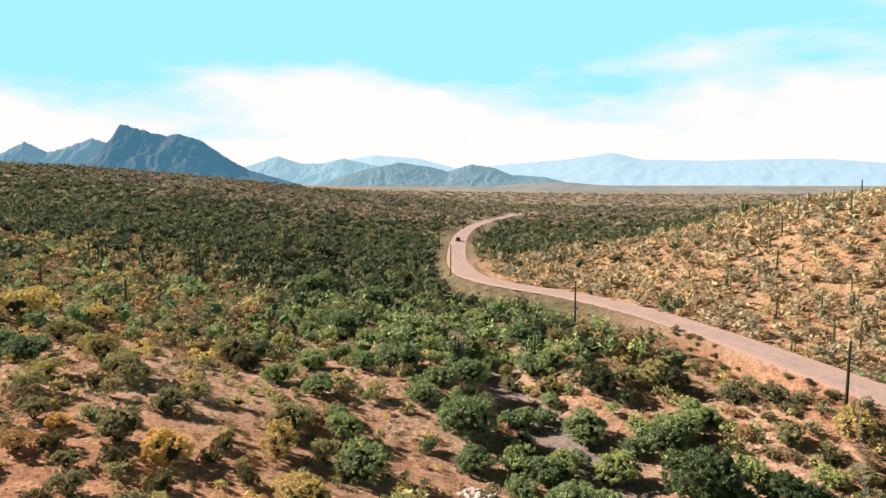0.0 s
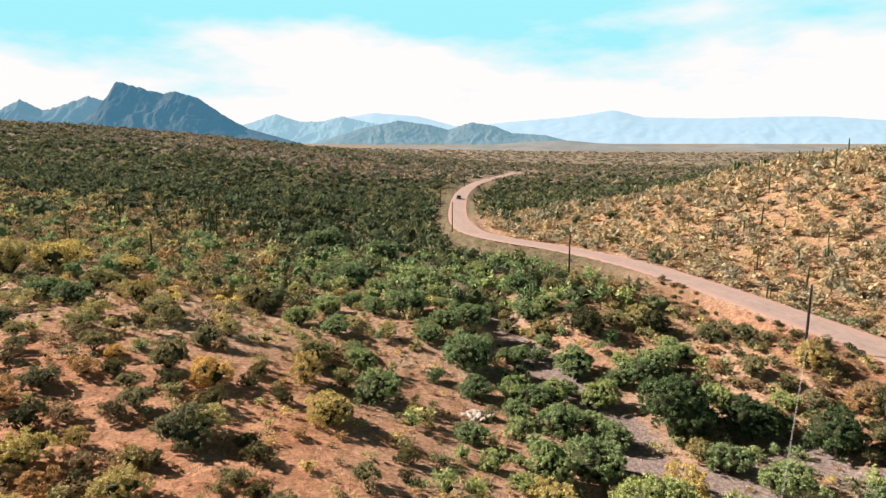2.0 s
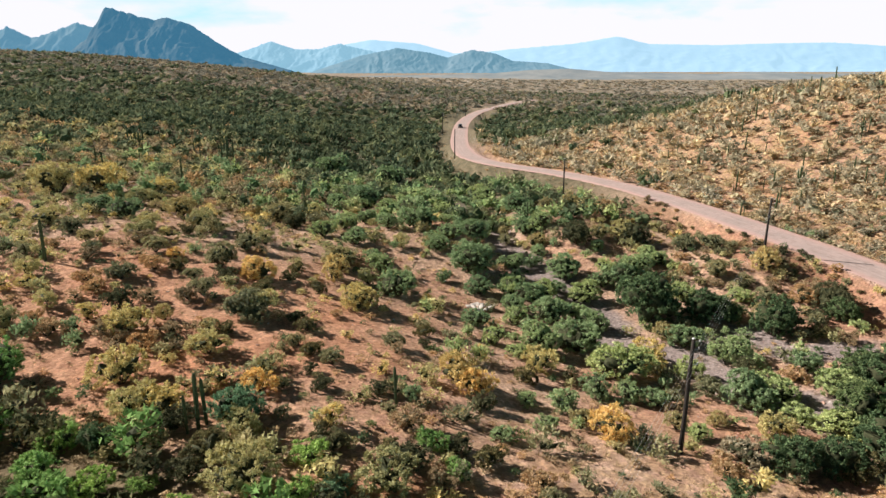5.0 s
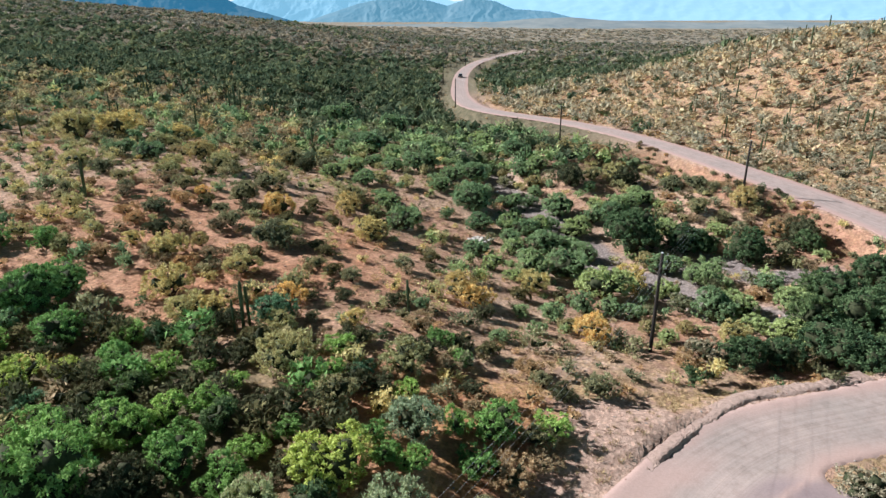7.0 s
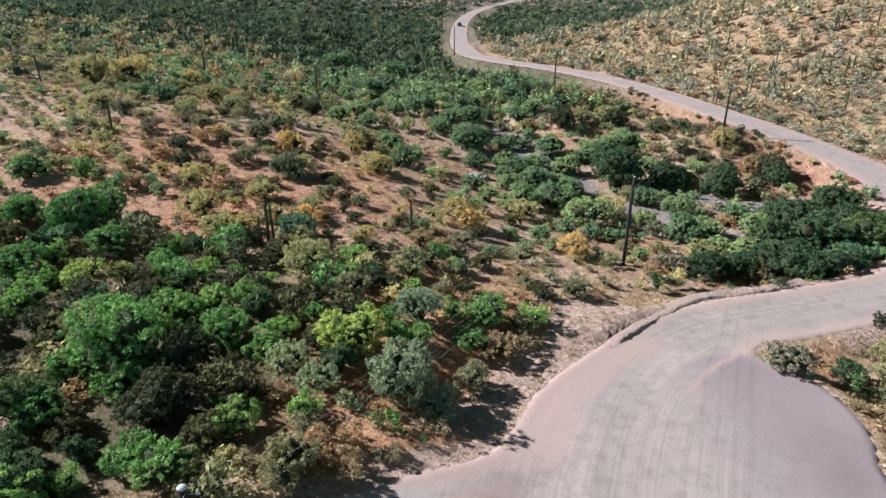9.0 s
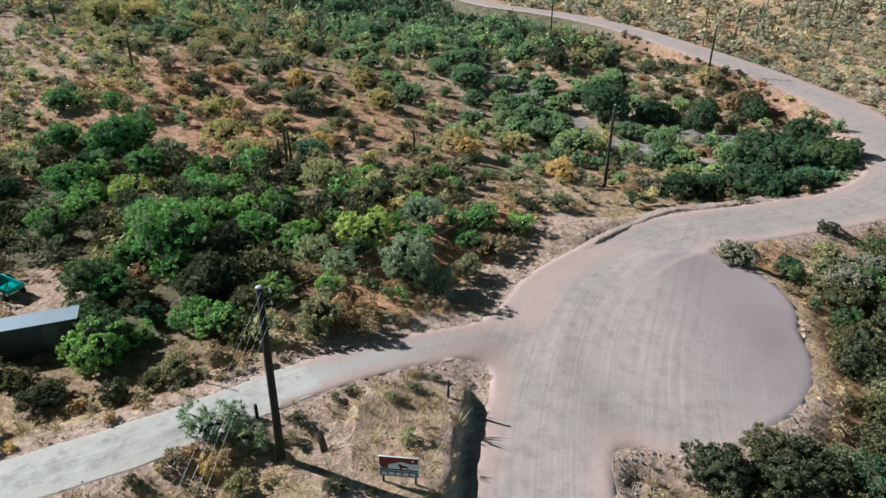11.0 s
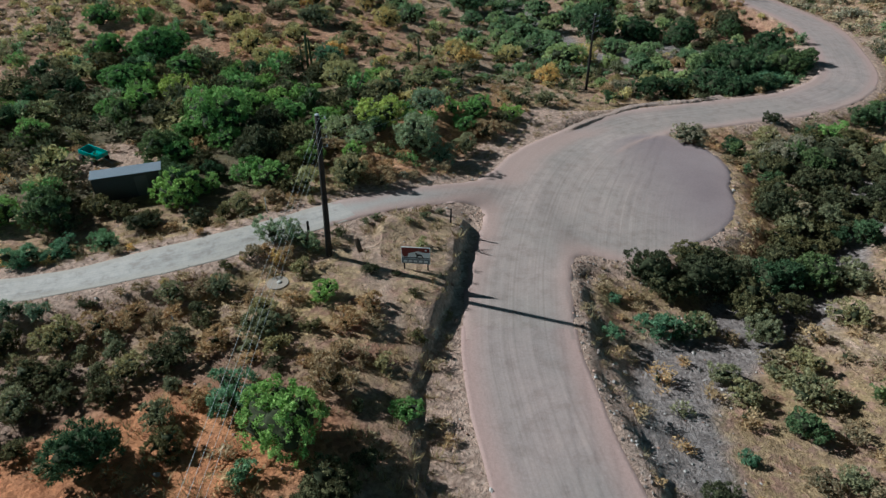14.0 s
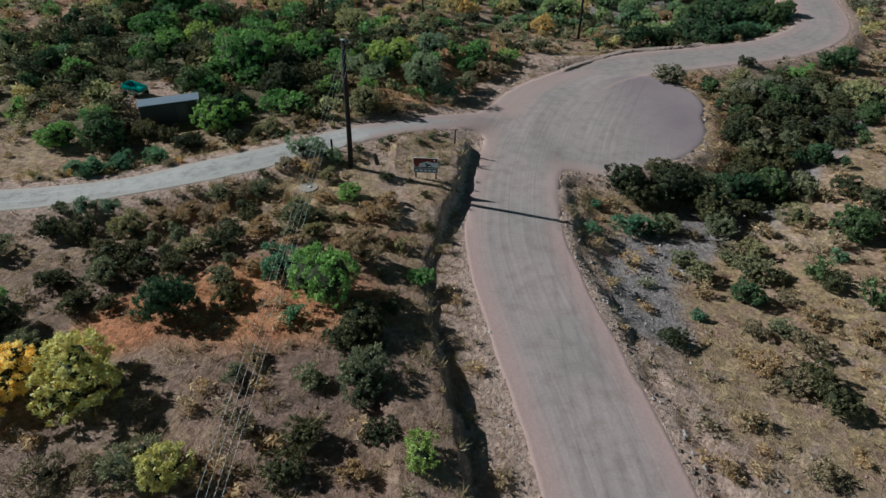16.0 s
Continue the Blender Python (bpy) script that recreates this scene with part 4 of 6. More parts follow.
STANDS["sage"] += [(-25.8, 16.7, 2.3), (2.4, 19.7, 1.8), (5.7, 22.3, 2), (17, 22.5, 1.9), (-3.8, 23.5, 1.8), (28, 23.6, 3.9), (26.1, 25.7, 2.9), (5, 26.1, 2), (8, 26.3, 3), (23.5, 28.5, 4.5), (16, 28.7, 2.6), (31.6, 29.4, 4), (13.9, 29.4, 2.6), (26.3, 30, 4), (11.4, 30, 3.1), (14.4, 34.3, 6.1), (31.7, 34.8, 3.2), (21.1, 35.4, 3), (5.4, 36.6, 2.5), (27.3, 37, 3), (14.2, 38.4, 2.6), (26.1, 38.7, 4.3), (3.3, 39, 2.6), (7.8, 39.2, 4.3), (11.9, 40.9, 5), (23.2, 42.1, 3.8), (1.7, 43.7, 3.4), (6.2, 46.4, 3), (15, 47.2, 3.6), (10.5, 48.9, 5)]
STANDS["sage"] += [(-7, 49.7, 4.4), (6, 50.2, 3.1), (33.4, 52.4, 3.2), (8.7, 54.1, 3.9), (27.4, 54.2, 3.9), (2.5, 54.8, 4), (10.5, 55.3, 4), (15.6, 55.4, 4.4), (6.9, 56.4, 3.1), (-9.8, 57.7, 3.4), (-15, 58.6, 2.8), (18.9, 59.6, 3.5), (-11.2, 60.8, 2.8), (22, 60.8, 4.3), (1.7, 61.6, 6.9), (23.5, 62.3, 5.1), (14.2, 62.9, 5.3), (26.9, 65, 4.5), (-45.3, 65.6, 4.5), (8, 66.4, 3.8), (-14.2, 66.6, 4.2), (-2.8, 67.5, 3.9), (10.8, 68, 3.1), (-51.3, 68.3, 4.6), (-19.3, 69.3, 3.9), (-0.9, 71.7, 4), (2.5, 75.2, 5), (-10.7, 77, 4.3), (-6.4, 77.1, 6.1), (-17.7, 78, 4.3)]
STANDS["sage"] += [(13.3, 80.3, 4.4), (11.2, 80.9, 4.5), (-14.9, 82.9, 4.1), (-8.1, 89.8, 4.8), (11.5, 91.8, 5.9), (-12.4, 93.8, 4), (-16.9, 97.4, 4.1), (-22.1, 97.7, 4.2), (-17, 100.1, 6.3), (5.8, 105.3, 5.5), (4.4, 113.4, 4.7), (-14.4, 128.4, 7.7), (-31.6, 144.7, 8.6)]
STANDS["dry"] += [(-18.7, -45, 2.1), (-6.3, -44.9, 1.4), (-16.7, -44.8, 1.8), (13.4, -44.2, 1.7), (9.7, -44, 1.5), (-11.2, -42.8, 1.7), (11.7, -41.5, 1.6), (14.7, -39.1, 2.2), (-11.6, -38.8, 1.5), (13.8, -37.5, 2.2), (17.2, -36.1, 2.3), (20.5, -35.9, 2.4), (14.7, -34.6, 1.8), (18.5, -33.8, 1.9), (17.8, -31.7, 1.6), (-7.2, -30.8, 3.2), (-13.8, -27.7, 2), (-20.5, -26.4, 2.4), (-19.4, -26.1, 1.7), (-5.8, -26.1, 1.5), (-19.2, -25.3, 1.6), (-17, -25, 1.5), (-6.2, -24.9, 2.1), (-10.4, -24.2, 1.5), (-16.1, -23.5, 1.9), (-13.8, -20.6, 1.5), (11.8, -18.4, 2.2), (-14.5, -12.6, 2.1), (-6.8, -9.6, 2.7), (-8.4, -8.7, 3)]
STANDS["dry"] += [(-4.4, -8, 1.5), (-6.8, -7.4, 1.8), (-5.3, -4.6, 1.6), (-11, -4.4, 1.9), (22.4, -2.7, 1.3), (1.7, 2.6, 3.5), (3.8, 3.9, 2.4), (16.8, 17.1, 2.5), (-4.2, 18.9, 2.9), (-25.7, 28.1, 2.5), (-28.4, 28.7, 2.1), (-30.1, 30.3, 2.6), (-24.8, 30.7, 2), (29.6, 33.2, 2.8), (-34.7, 37.9, 2.5), (-26, 38, 3), (-12.1, 38.2, 1.5), (-36.7, 40, 2.9), (39.6, 41.4, 2.2), (-32.1, 44.5, 2.8), (40.2, 51.1, 3.8), (42, 51.9, 4), (-37.4, 52.3, 3.1), (25.2, 85.8, 5.6)]
STANDS["gold"] += [(10.5, 22, 3.5), (-14.7, 22.2, 2.8), (19.4, 25.1, 1.8), (0.9, 26.4, 3.1), (-0.5, 27.7, 3.6), (-26.3, 33.4, 2.1), (-21.7, 46, 4.2), (-31.6, 48.5, 2.1), (-14.5, 50.5, 3.8), (38.4, 57.9, 4.2), (-39.3, 68.8, 4.3)]
STANDS["dark"] += [(-9.1, -44.9, 2.1), (-8.4, -43.3, 2.2), (-5.3, -43, 1.8), (19.5, -42.5, 3.6), (16.1, -40.6, 2.4), (22, -40, 3.4), (15.9, -38.8, 2.3), (-7.6, -37.7, 2.1), (-6.7, -37, 3.5), (-25.5, -36.5, 3.8), (10, -35.6, 2), (-5.4, -34.9, 1.4), (-20.5, -34.6, 1.6), (-14.1, -34.4, 2), (-22.3, -34.4, 2.3), (-24.4, -32.6, 2.2), (-6.1, -31.8, 0.9), (-17.9, -31.4, 2.1), (21.2, -30.5, 2.3), (-22.4, -30.6, 2.3), (-10.5, -29.4, 1.2), (-15.9, -29.1, 2.6), (-25.0, -27.9, 2.4), (-3.4, -26.7, 1.2), (-9.1, -26.5, 1.4), (-15.1, -26.1, 1.5), (-15.6, -25.2, 1.4), (-21.8, -25, 1.2), (-3.8, -23.4, 0.8), (-15.1, -21.6, 1)]
STANDS["dark"] += [(-4.9, -21.4, 0.7), (-6.5, -21.4, 1.3), (20, -21.3, 2.4), (12.4, -20.2, 3.4), (14.4, -19.2, 4.4), (15.9, -19.1, 4.3), (11.1, -19.1, 3.8), (27.9, -19.1, 2.8), (24, -18.6, 2.5), (-8.8, -17.7, 1.2), (-22.2, -16.1, 2.6), (-18.7, -15.8, 1.9), (-17.1, -14.8, 1.6), (24.1, -14.8, 2.9), (22.4, -14, 3.2), (-13.5, -10.9, 2.7), (-21.4, -7.3, 2.7), (33.1, -7, 3), (28.3, -6, 3.4), (-17, -5.7, 4.7), (32.5, -4, 3.1), (-17.4, -1.1, 4.5), (32.3, -0.9, 3.8), (-28, 2.7, 3.4), (30.9, 7.7, 2.2), (-31.5, 12.1, 2.3), (-3.6, 14.4, 2.9), (-8.5, 15.6, 2.5), (-9.3, 16.8, 1.6), (-19, 17.2, 2.9)]
STANDS["dark"] += [(-24.4, 18.3, 1.3), (25.9, 18.4, 3.1), (-13.1, 22.8, 1.3), (-10.4, 23.3, 1.9), (-6.3, 23.6, 1.9), (1.2, 23.9, 2.3), (-15.5, 25.6, 1.8), (-11.9, 25.7, 1.4), (-12.4, 28.7, 1.9), (-23.8, 29, 1.7), (5.2, 30.9, 2.3), (-20.3, 31.6, 1.8), (-13.8, 33.6, 2.1), (-3.5, 34.4, 1.4), (-31.3, 35.2, 3.2), (-15.2, 35.5, 1.9), (-3.4, 37.4, 2.3), (-19.9, 41.3, 2.7), (-34.4, 42, 2.4), (-24.6, 43.9, 2.5), (-15, 44.5, 2), (-29.8, 45, 2.3), (-18.8, 47.1, 2.1), (42.2, 48.7, 4.6), (-18.6, 49.7, 2.4), (-34.2, 58.7, 2.1), (-27.8, 59.9, 2.1), (17.7, 71.9, 5), (26.6, 73.2, 5.4), (-24.7, 74.9, 3.8)]
STANDS["shady"] += [(-17, -35, 3.4), (15.4, -31.6, 2.6), (-28.5, -15.9, 4.0), (-21.5, -11.2, 3.5), (-19.9, -9, 2.3), (-22.9, -8.9, 2.9), (-24.7, -5.3, 4.1), (21.3, 18.6, 3.8), (24.5, 18.9, 3.8), (29.1, 19.5, 5.6), (35.3, 24.2, 6), (40.3, 25.2, 4.8), (30.4, 25.2, 4.6), (41.5, 29.2, 5.1), (36.3, 30.8, 5.7), (34.3, 31.8, 4.4), (42.3, 33.7, 5.4), (33.8, 44.6, 5.3), (42, 46.1, 3.5), (30.7, 48.4, 3.8), (28.2, 48.8, 5.6), (21.9, 50, 7.3)]
STANDS["green"] += [(12.1, -33.2, 1.2), (-3.8, -31.9, 1.9), (23, -27.8, 1.4), (7.6, -24.7, 1.6), (-8.9, -23.8, 2), (10.6, -23.8, 2.9), (8.5, -21.3, 1.2), (-32.5, -15.3, 3.5), (-20.9, -12.7, 3.8), (-23.1, -10.3, 3.3), (-14.9, -10.1, 3.4), (-17, -9.1, 3.1), (-23.1, -6.1, 3.3), (-12.4, -5.4, 1.6), (-20, -4, 3.3), (-23.7, -1.8, 3.4), (-15.7, 1.2, 3.7), (-12.3, 2.5, 2.7), (0, 3, 2.8), (-19.7, 4.1, 3.7), (-24.5, 4.2, 3.6), (-10.8, 4.6, 2.5), (-17.9, 5.1, 3), (35.8, 5.3, 3.1), (-31.3, 5.6, 3.8), (1.1, 5.9, 3.4), (-15.8, 6.2, 3.1), (4.8, 6.8, 2.9), (-32.3, 9.5, 3.5)]
STANDS["green"] += [(-20.6, 11, 2.8), (-17.9, 11.1, 1.9), (-23.8, 11.2, 3.1), (-35.3, 11.5, 5), (-25, 15.4, 2.4), (-30.5, 15.7, 4), (-35, 20.2, 5.5), (-37.1, 20.2, 3.7), (-41, 21.2, 4.2), (-33.8, 22.7, 4.9), (-45.8, 30.5, 4.2), (-40.8, 31.4, 3.1)]
STANDS["lime"] += [(-3.4, -44.2, 2), (16.7, -24.1, 2.8), (13.3, -23.3, 2.3), (-12.6, -6.7, 3), (-7.6, 1, 4.9), (-29.1, 9.5, 3.8), (-27.2, 11.1, 2.5)]
STANDS["tall"] += [(-8.9, -34, 4.3), (-21.6, -0.7, 6.5)]
STANDS["silver"] += [(-25.5, -26.1, 1.7), (-23.9, -26, 1.6), (-12.8, -18.7, 2.8), (-2.2, -3.5, 3), (-9.2, -3, 3), (-4.1, -2.5, 5.1), (-11.3, -1.3, 3.1), (-3.7, 4.7, 3.8)]
STANDS["dark"] += [(14.1, -17.7, 2.9), (16.2, -17.7, 2.9), (23.1, -10.4, 3.6), (24, -8.8, 4.0)]
STANDS["shady"] += [(42.4, 9.6, 3.6), (40.2, 9.0, 3.0), (44.0, 11.6, 3.2)]
STANDS["pale"] += [(24.8, -10.7, 2.8), (27.2, -0.8, 4.2), (20.4, 1.5, 3.5), (30.4, 1.9, 3.8), (19, 19.5, 3.3)]
STANDS["teal"] += [(-10.3, -35.9, 1.6), (-11.8, -31.8, 3.1)]
STANDS["bright"] += [(-13.6, -45.2, 2.4), (-19.6, -40.1, 2.6), (-18.9, -40.6, 4.0)]
# Dark bushes here also stand for the shade under the shed roof.
STANDS["dark"] += [(-26.4, -14.0, 2.6), (-29.0, -13.6, 3.2), (-24.4, -14.6, 2.0), (-27.4, -16.2, 2.2), (-22.2, -15.4, 2.0)]
STANDS["teal"] += [(-23.6, -18.9, 2.4), (-25.8, -19.8, 2.6), (-28.0, -20.8, 2.8)]
STANDS["silver"] += [(-11.0, -19.0, 1.8), (-10.2, -19.1, 1.3), (-12.0, -17.9, 1.8)]
STANDS["dry"] += [(-11.7, -20.0, 1.6), (-13.0, -20.0, 1.3), (-9.1, -18.8, 1.2)]
STANDS["bright"] += [(-22.8, -40.8, 3.4)]
PLANTED = []


def in_yard(x, y, width):
    """True where a plant of that width would stand in the bare yard or the shed."""
    return math.hypot(x + 29, y + 6) < 3.2 + 0.25 * width or (abs(x + 25.2) < 2.3 + 0.3 * width and abs(y + 11.3) < 0.9 + 0.3 * width)


for kind, stand in STANDS.items():
    for bx, by, bw in stand:
        grows = {"green": "teal", "lime": "grey"}.get(kind, kind) if bx > 5 and by < -14 else kind
        if in_yard(bx, by, bw):
            continue
        bush(grows, bx, by, bw)
        PLANTED.append((bx, by, bw))
# the grove by the driveway and the brake beyond the turnout stand close together
rng = random.Random(9)


def crowd(cx, cy, rx, ry, count, kinds, small, large, gap):
    for _ in range(count * 30):
        if count <= 0:
            break
        a, r = rng.uniform(0, 2 * math.pi), math.sqrt(rng.uniform(0, 1))
        px, py, pw = cx + rx * r * math.cos(a), cy + ry * r * math.sin(a), rng.uniform(small, large)
        if float(paved(np.array([px]), np.array([py]))[0][0]) < pw * 0.4 + (2.2 if px > 8 and -15 < py < 6 else 0.3) or any(math.hypot(px - q[0], py - q[1]) < gap * (pw + q[2]) for q in PLANTED):
            continue
        if float(bench(px, py)) > 0.3 and float(paved(np.array([px]), np.array([py]))[0][0]) < 4.2 + 0.5 * pw:
            continue
        if in_yard(px, py, pw) or (12 < px < 40 and -4 < py - 0.9 * px + 43 < 4):
            continue
        bush(rng.choice(kinds), px, py, pw)
        PLANTED.append((px, py, pw))
        count -= 1


crowd(-26, 4, 23, 17, 60, ("shady", "green", "green", "teal", "dark"), 2.0, 3.6, 0.30)
crowd(29, -5, 15, 11, 48, ("dark", "dark", "grey", "shady"), 2.2, 3.6, 0.32)
crowd(38, 21, 10, 9, 48, ("shady", "shady", "teal"), 2.8, 4.2, 0.29)
crowd(-3, 9, 10, 9, 16, ("dark", "dark", "dry", "green"), 1.6, 2.8, 0.34)
crowd(27, -17, 13, 9, 52, ("dark", "shady", "dark", "dark"), 2.6, 4.2, 0.30)
crowd(-27, -33, 7, 9, 15, ("dark", "green", "grey"), 2.0, 3.4, 0.30)
crowd(-15, -28, 9, 5, 28, ("dry", "grey", "dry", "dark"), 1.0, 2.2, 0.36)
crowd(36, 57, 7, 15, 30, ("dry", "dry", "dark", "grey"), 1.2, 2.6, 0.38)
crowd(8, 72, 14, 26, 30, ("sage", "sage", "grey"), 2.0, 3.4, 0.42)
crowd(-34, 40, 16, 14, 20, ("yellow", "dry", "grey"), 1.8, 3.0, 0.42)
# low dry clumps on the red bank below the road
for a in ROAD_PTS:
    if 36 < a[1] < 97 and rng.uniform(0, 1) < 0.85:
        px, py, pw = a[0] - ROAD_HALF - rng.uniform(0.7, 4.2), a[1] + rng.uniform(-0.5, 0.5), rng.uniform(0.7, 1.7)
        if all(math.hypot(px - q[0], py - q[1]) > 0.3 * (pw + q[2]) for q in PLANTED):
            bush(rng.choice(("dry", "dry", "dark", "grey")), px, py, pw)
            PLANTED.append((px, py, pw))
# dry clumps along both sides of the driveway
for q, (a, b) in enumerate(zip(DRIVE_PTS[8:60:1], DRIVE_PTS[9:61:1])):
    run = (b - a)[:2] / np.linalg.norm((b - a)[:2])
    for turn in (-1, 1):
        if rng.uniform(0, 1) < (0.62 if turn < 0 else 0.3):
            out, pw = DRIVE_HALF + rng.uniform(0.5, 2.4), rng.uniform(0.5, 1.3)
            px, py = a[0] + run[1] * turn * -out, a[1] - run[0] * turn * -out
            if float(paved(np.array([px]), np.array([py]))[0][0]) > 0.3 and not in_yard(px, py, pw):
                bush(rng.choice(("dry", "dry", "gold", "grey", "pale")), px, py, pw)
                PLANTED.append((px, py, pw))
PLANTED = np.array(PLANTED)


def saguaro(x, y, tall, arms=0, seed=0):
    """A ribbed column with some upturned arms."""
    rng = random.Random(seed)
    r = 0.038 * tall if tall < 4.4 else 0.17
    top = new("saguaro")
    z = float(land(np.array([x]), np.array([y]), False)[0])

    def ribbed(path, radius, name):
        bm = bmesh.new()
        rings, sides = [], 20
        for i, (q, k) in enumerate(path):
            t = (Vector(path[min(i + 1, len(path) - 1)][0]) - Vector(path[max(i - 1, 0)][0])).normalized()
            e = Vector((0, 1, 0)) if abs(t.y) < 0.9 else Vector((1, 0, 0))
            e = (e - t * e.dot(t)).normalized()
            f = t.cross(e)
            ring = []
            for j in range(sides):
                a = j * 2 * math.pi / sides
                rr = radius * k * (1.0 if j % 2 else 0.84)
                ring.append(bm.verts.new(Vector(q) + (e * math.cos(a) + f * math.sin(a)) * rr))
            rings.append(ring)
        for a, b in zip(rings, rings[1:]):
            for j in range(sides):
                bm.faces.new((a[j], a[(j + 1) % sides], b[(j + 1) % sides], b[j]))
        bm.faces.new(rings[-1])
        return part(name, bm, CACTUS, top, smooth=False)

    ribbed([((0, 0, -0.1), 0.8), ((0, 0, tall * 0.2), 0.95), ((0, 0, tall * 0.6), 1.0), ((0, 0, tall * 0.9), 0.92), ((0, 0, tall * 0.97), 0.7), ((0, 0, tall), 0.3)], r, "column")
    for i in range(arms):
        a = rng.uniform(0, 6.28)
        c, s = math.cos(a), math.sin(a)
        z0, up, out = tall * rng.uniform(0.3, 0.55), tall * rng.uniform(0.2, 0.42), r * rng.uniform(2.6, 3.6)
        ribbed([((c * r * 0.5, s * r * 0.5, z0), 0.8), ((c * out * 0.75, s * out * 0.75, z0 + 0.02 * tall), 0.9), ((c * out, s * out, z0 + 0.09 * tall), 1.0), ((c * out, s * out, z0 + up * 0.9), 0.95), ((c * out, s * out, z0 + up), 0.4)], r * 0.78, "arm")
    top.matrix_basis = pose(x, y, z, rng.uniform(-2, 2), rng.uniform(-2, 2), rng.uniform(0, 360))
    return tagged(top, "tall green ribbed saguaro cactus with upturned arms" if arms else "single ribbed green saguaro cactus column", "cactus", group="saguaros of the slopes")


SAGUARO_EAST = [(86.2, 134.6, 6.5), (67.9, 132.1, 4.2), (66.2, 116.4, 2.8), (63.5, 138.2, 2.9), (53.0, 118.0, 3.9), (60.2, 99.7, 3.8), (64.0, 97.8, 4.2), (74.0, 98.4, 3.3), (72.5, 92.4, 3.4), (75.9, 90.8, 3.6), (65.3, 73.2, 3.6), (79.4, 113.6, 2.5),
    (82.9, 111.7, 4.0), (84.9, 112.7, 2.8), (90.3, 130.8, 2.4), (81.6, 146.4, 3.5), (50.0, 128.7, 3.0), (53.5, 132.7, 2.5), (29.0, 183.5, 3.4), (70.1, 101.3, 2.0), (99.9, 137.1, 2.3), (48.9, 87.5, 3.1), (49.8, 88.1, 2.4), (75.2, 144.6, 2.5)]
SAGUARO_WEST = [(-55.7, 135.7, 7.2), (-57.2, 136.4, 5.6), (-54.6, 136.8, 6.2), (-49.3, 93.7, 6.1), (-46.2, 137.2, 6.6), (-52.7, 93.6, 3.3), (-34.6, 92.7, 2.0), (-62.5, 136.5, 3.8), (-69.3, 110.2, 2.3), (-69.3, 104.5, 3.9), (-76.9, 132.2, 3.0),
    (-74.5, 132.2, 3.6), (-5.0, 22.0, 3.1), (-17.2, 17.2, 3.9), (-17.7, 16.7, 2.7), (-16.9, 17.8, 3.3), (-43.6, 44.6, 4.5), (-21.8, -28.0, 1.4), (11.9, 84.2, 3.8), (12.6, 85.2, 3.0), (11.2, 84.9, 3.2), (-77.5, 116.8, 3.6), (-82.3, 143.2, 3.6), (-72.6, 78.6, 4.2)]
for i, (sx, sy, sh) in enumerate(SAGUARO_EAST + SAGUARO_WEST):
    saguaro(sx, sy, sh, (0, 0, 1, 0, 2, 0, 3, 0)[i % 8] if sh > 2.9 else 0, i)


def clear_of(x, y, gap):
    """True where nothing is paved or planted yet."""
    d = paved(x, y)[0]
    ok = (d > gap) & ~((bench(x, y) > 0.3) & (d < 4.4))
    near = np.flatnonzero((np.abs(x) < 75) & (y < 110))
    for chunk in np.array_split(near, max(1, len(near) // 4000)):
        d = np.hypot(x[chunk, None] - PLANTED[None, :, 0], y[chunk, None] - PLANTED[None, :, 1])
        ok[chunk] &= (d > PLANTED[None, :, 2] * 0.42 + 0.2).all(1)
    return ok


def strewn(seed, x0, x1, y0, y1, step):
    rng = np.random.RandomState(seed)
    a, b = np.meshgrid(np.arange(x0, x1, step), np.arange(y0, y1, step))
    x, y = a.ravel() + rng.uniform(-0.5, 0.5, a.size) * step, b.ravel() + rng.uniform(-0.5, 0.5, a.size) * step
    inside = np.abs(x) < 0.80 * (y + 75) + 12
    return x[inside], y[inside], rng


def patches(x, y, f, shift=0.0):
    """Uneven plant cover: 0 to 1, in patches about 1/f metres across."""
    v = np.sin(x * f * 2.1 + shift) * np.sin(y * f * 1.7 + 2 * shift) + np.sin((x + y) * f * 1.3 + 5 + shift) * 0.7 + np.sin((x - 1.6 * y) * f * 2.7 + shift * 3) * 0.5
    return np.clip(v * 0.28 + 0.5, 0, 1)


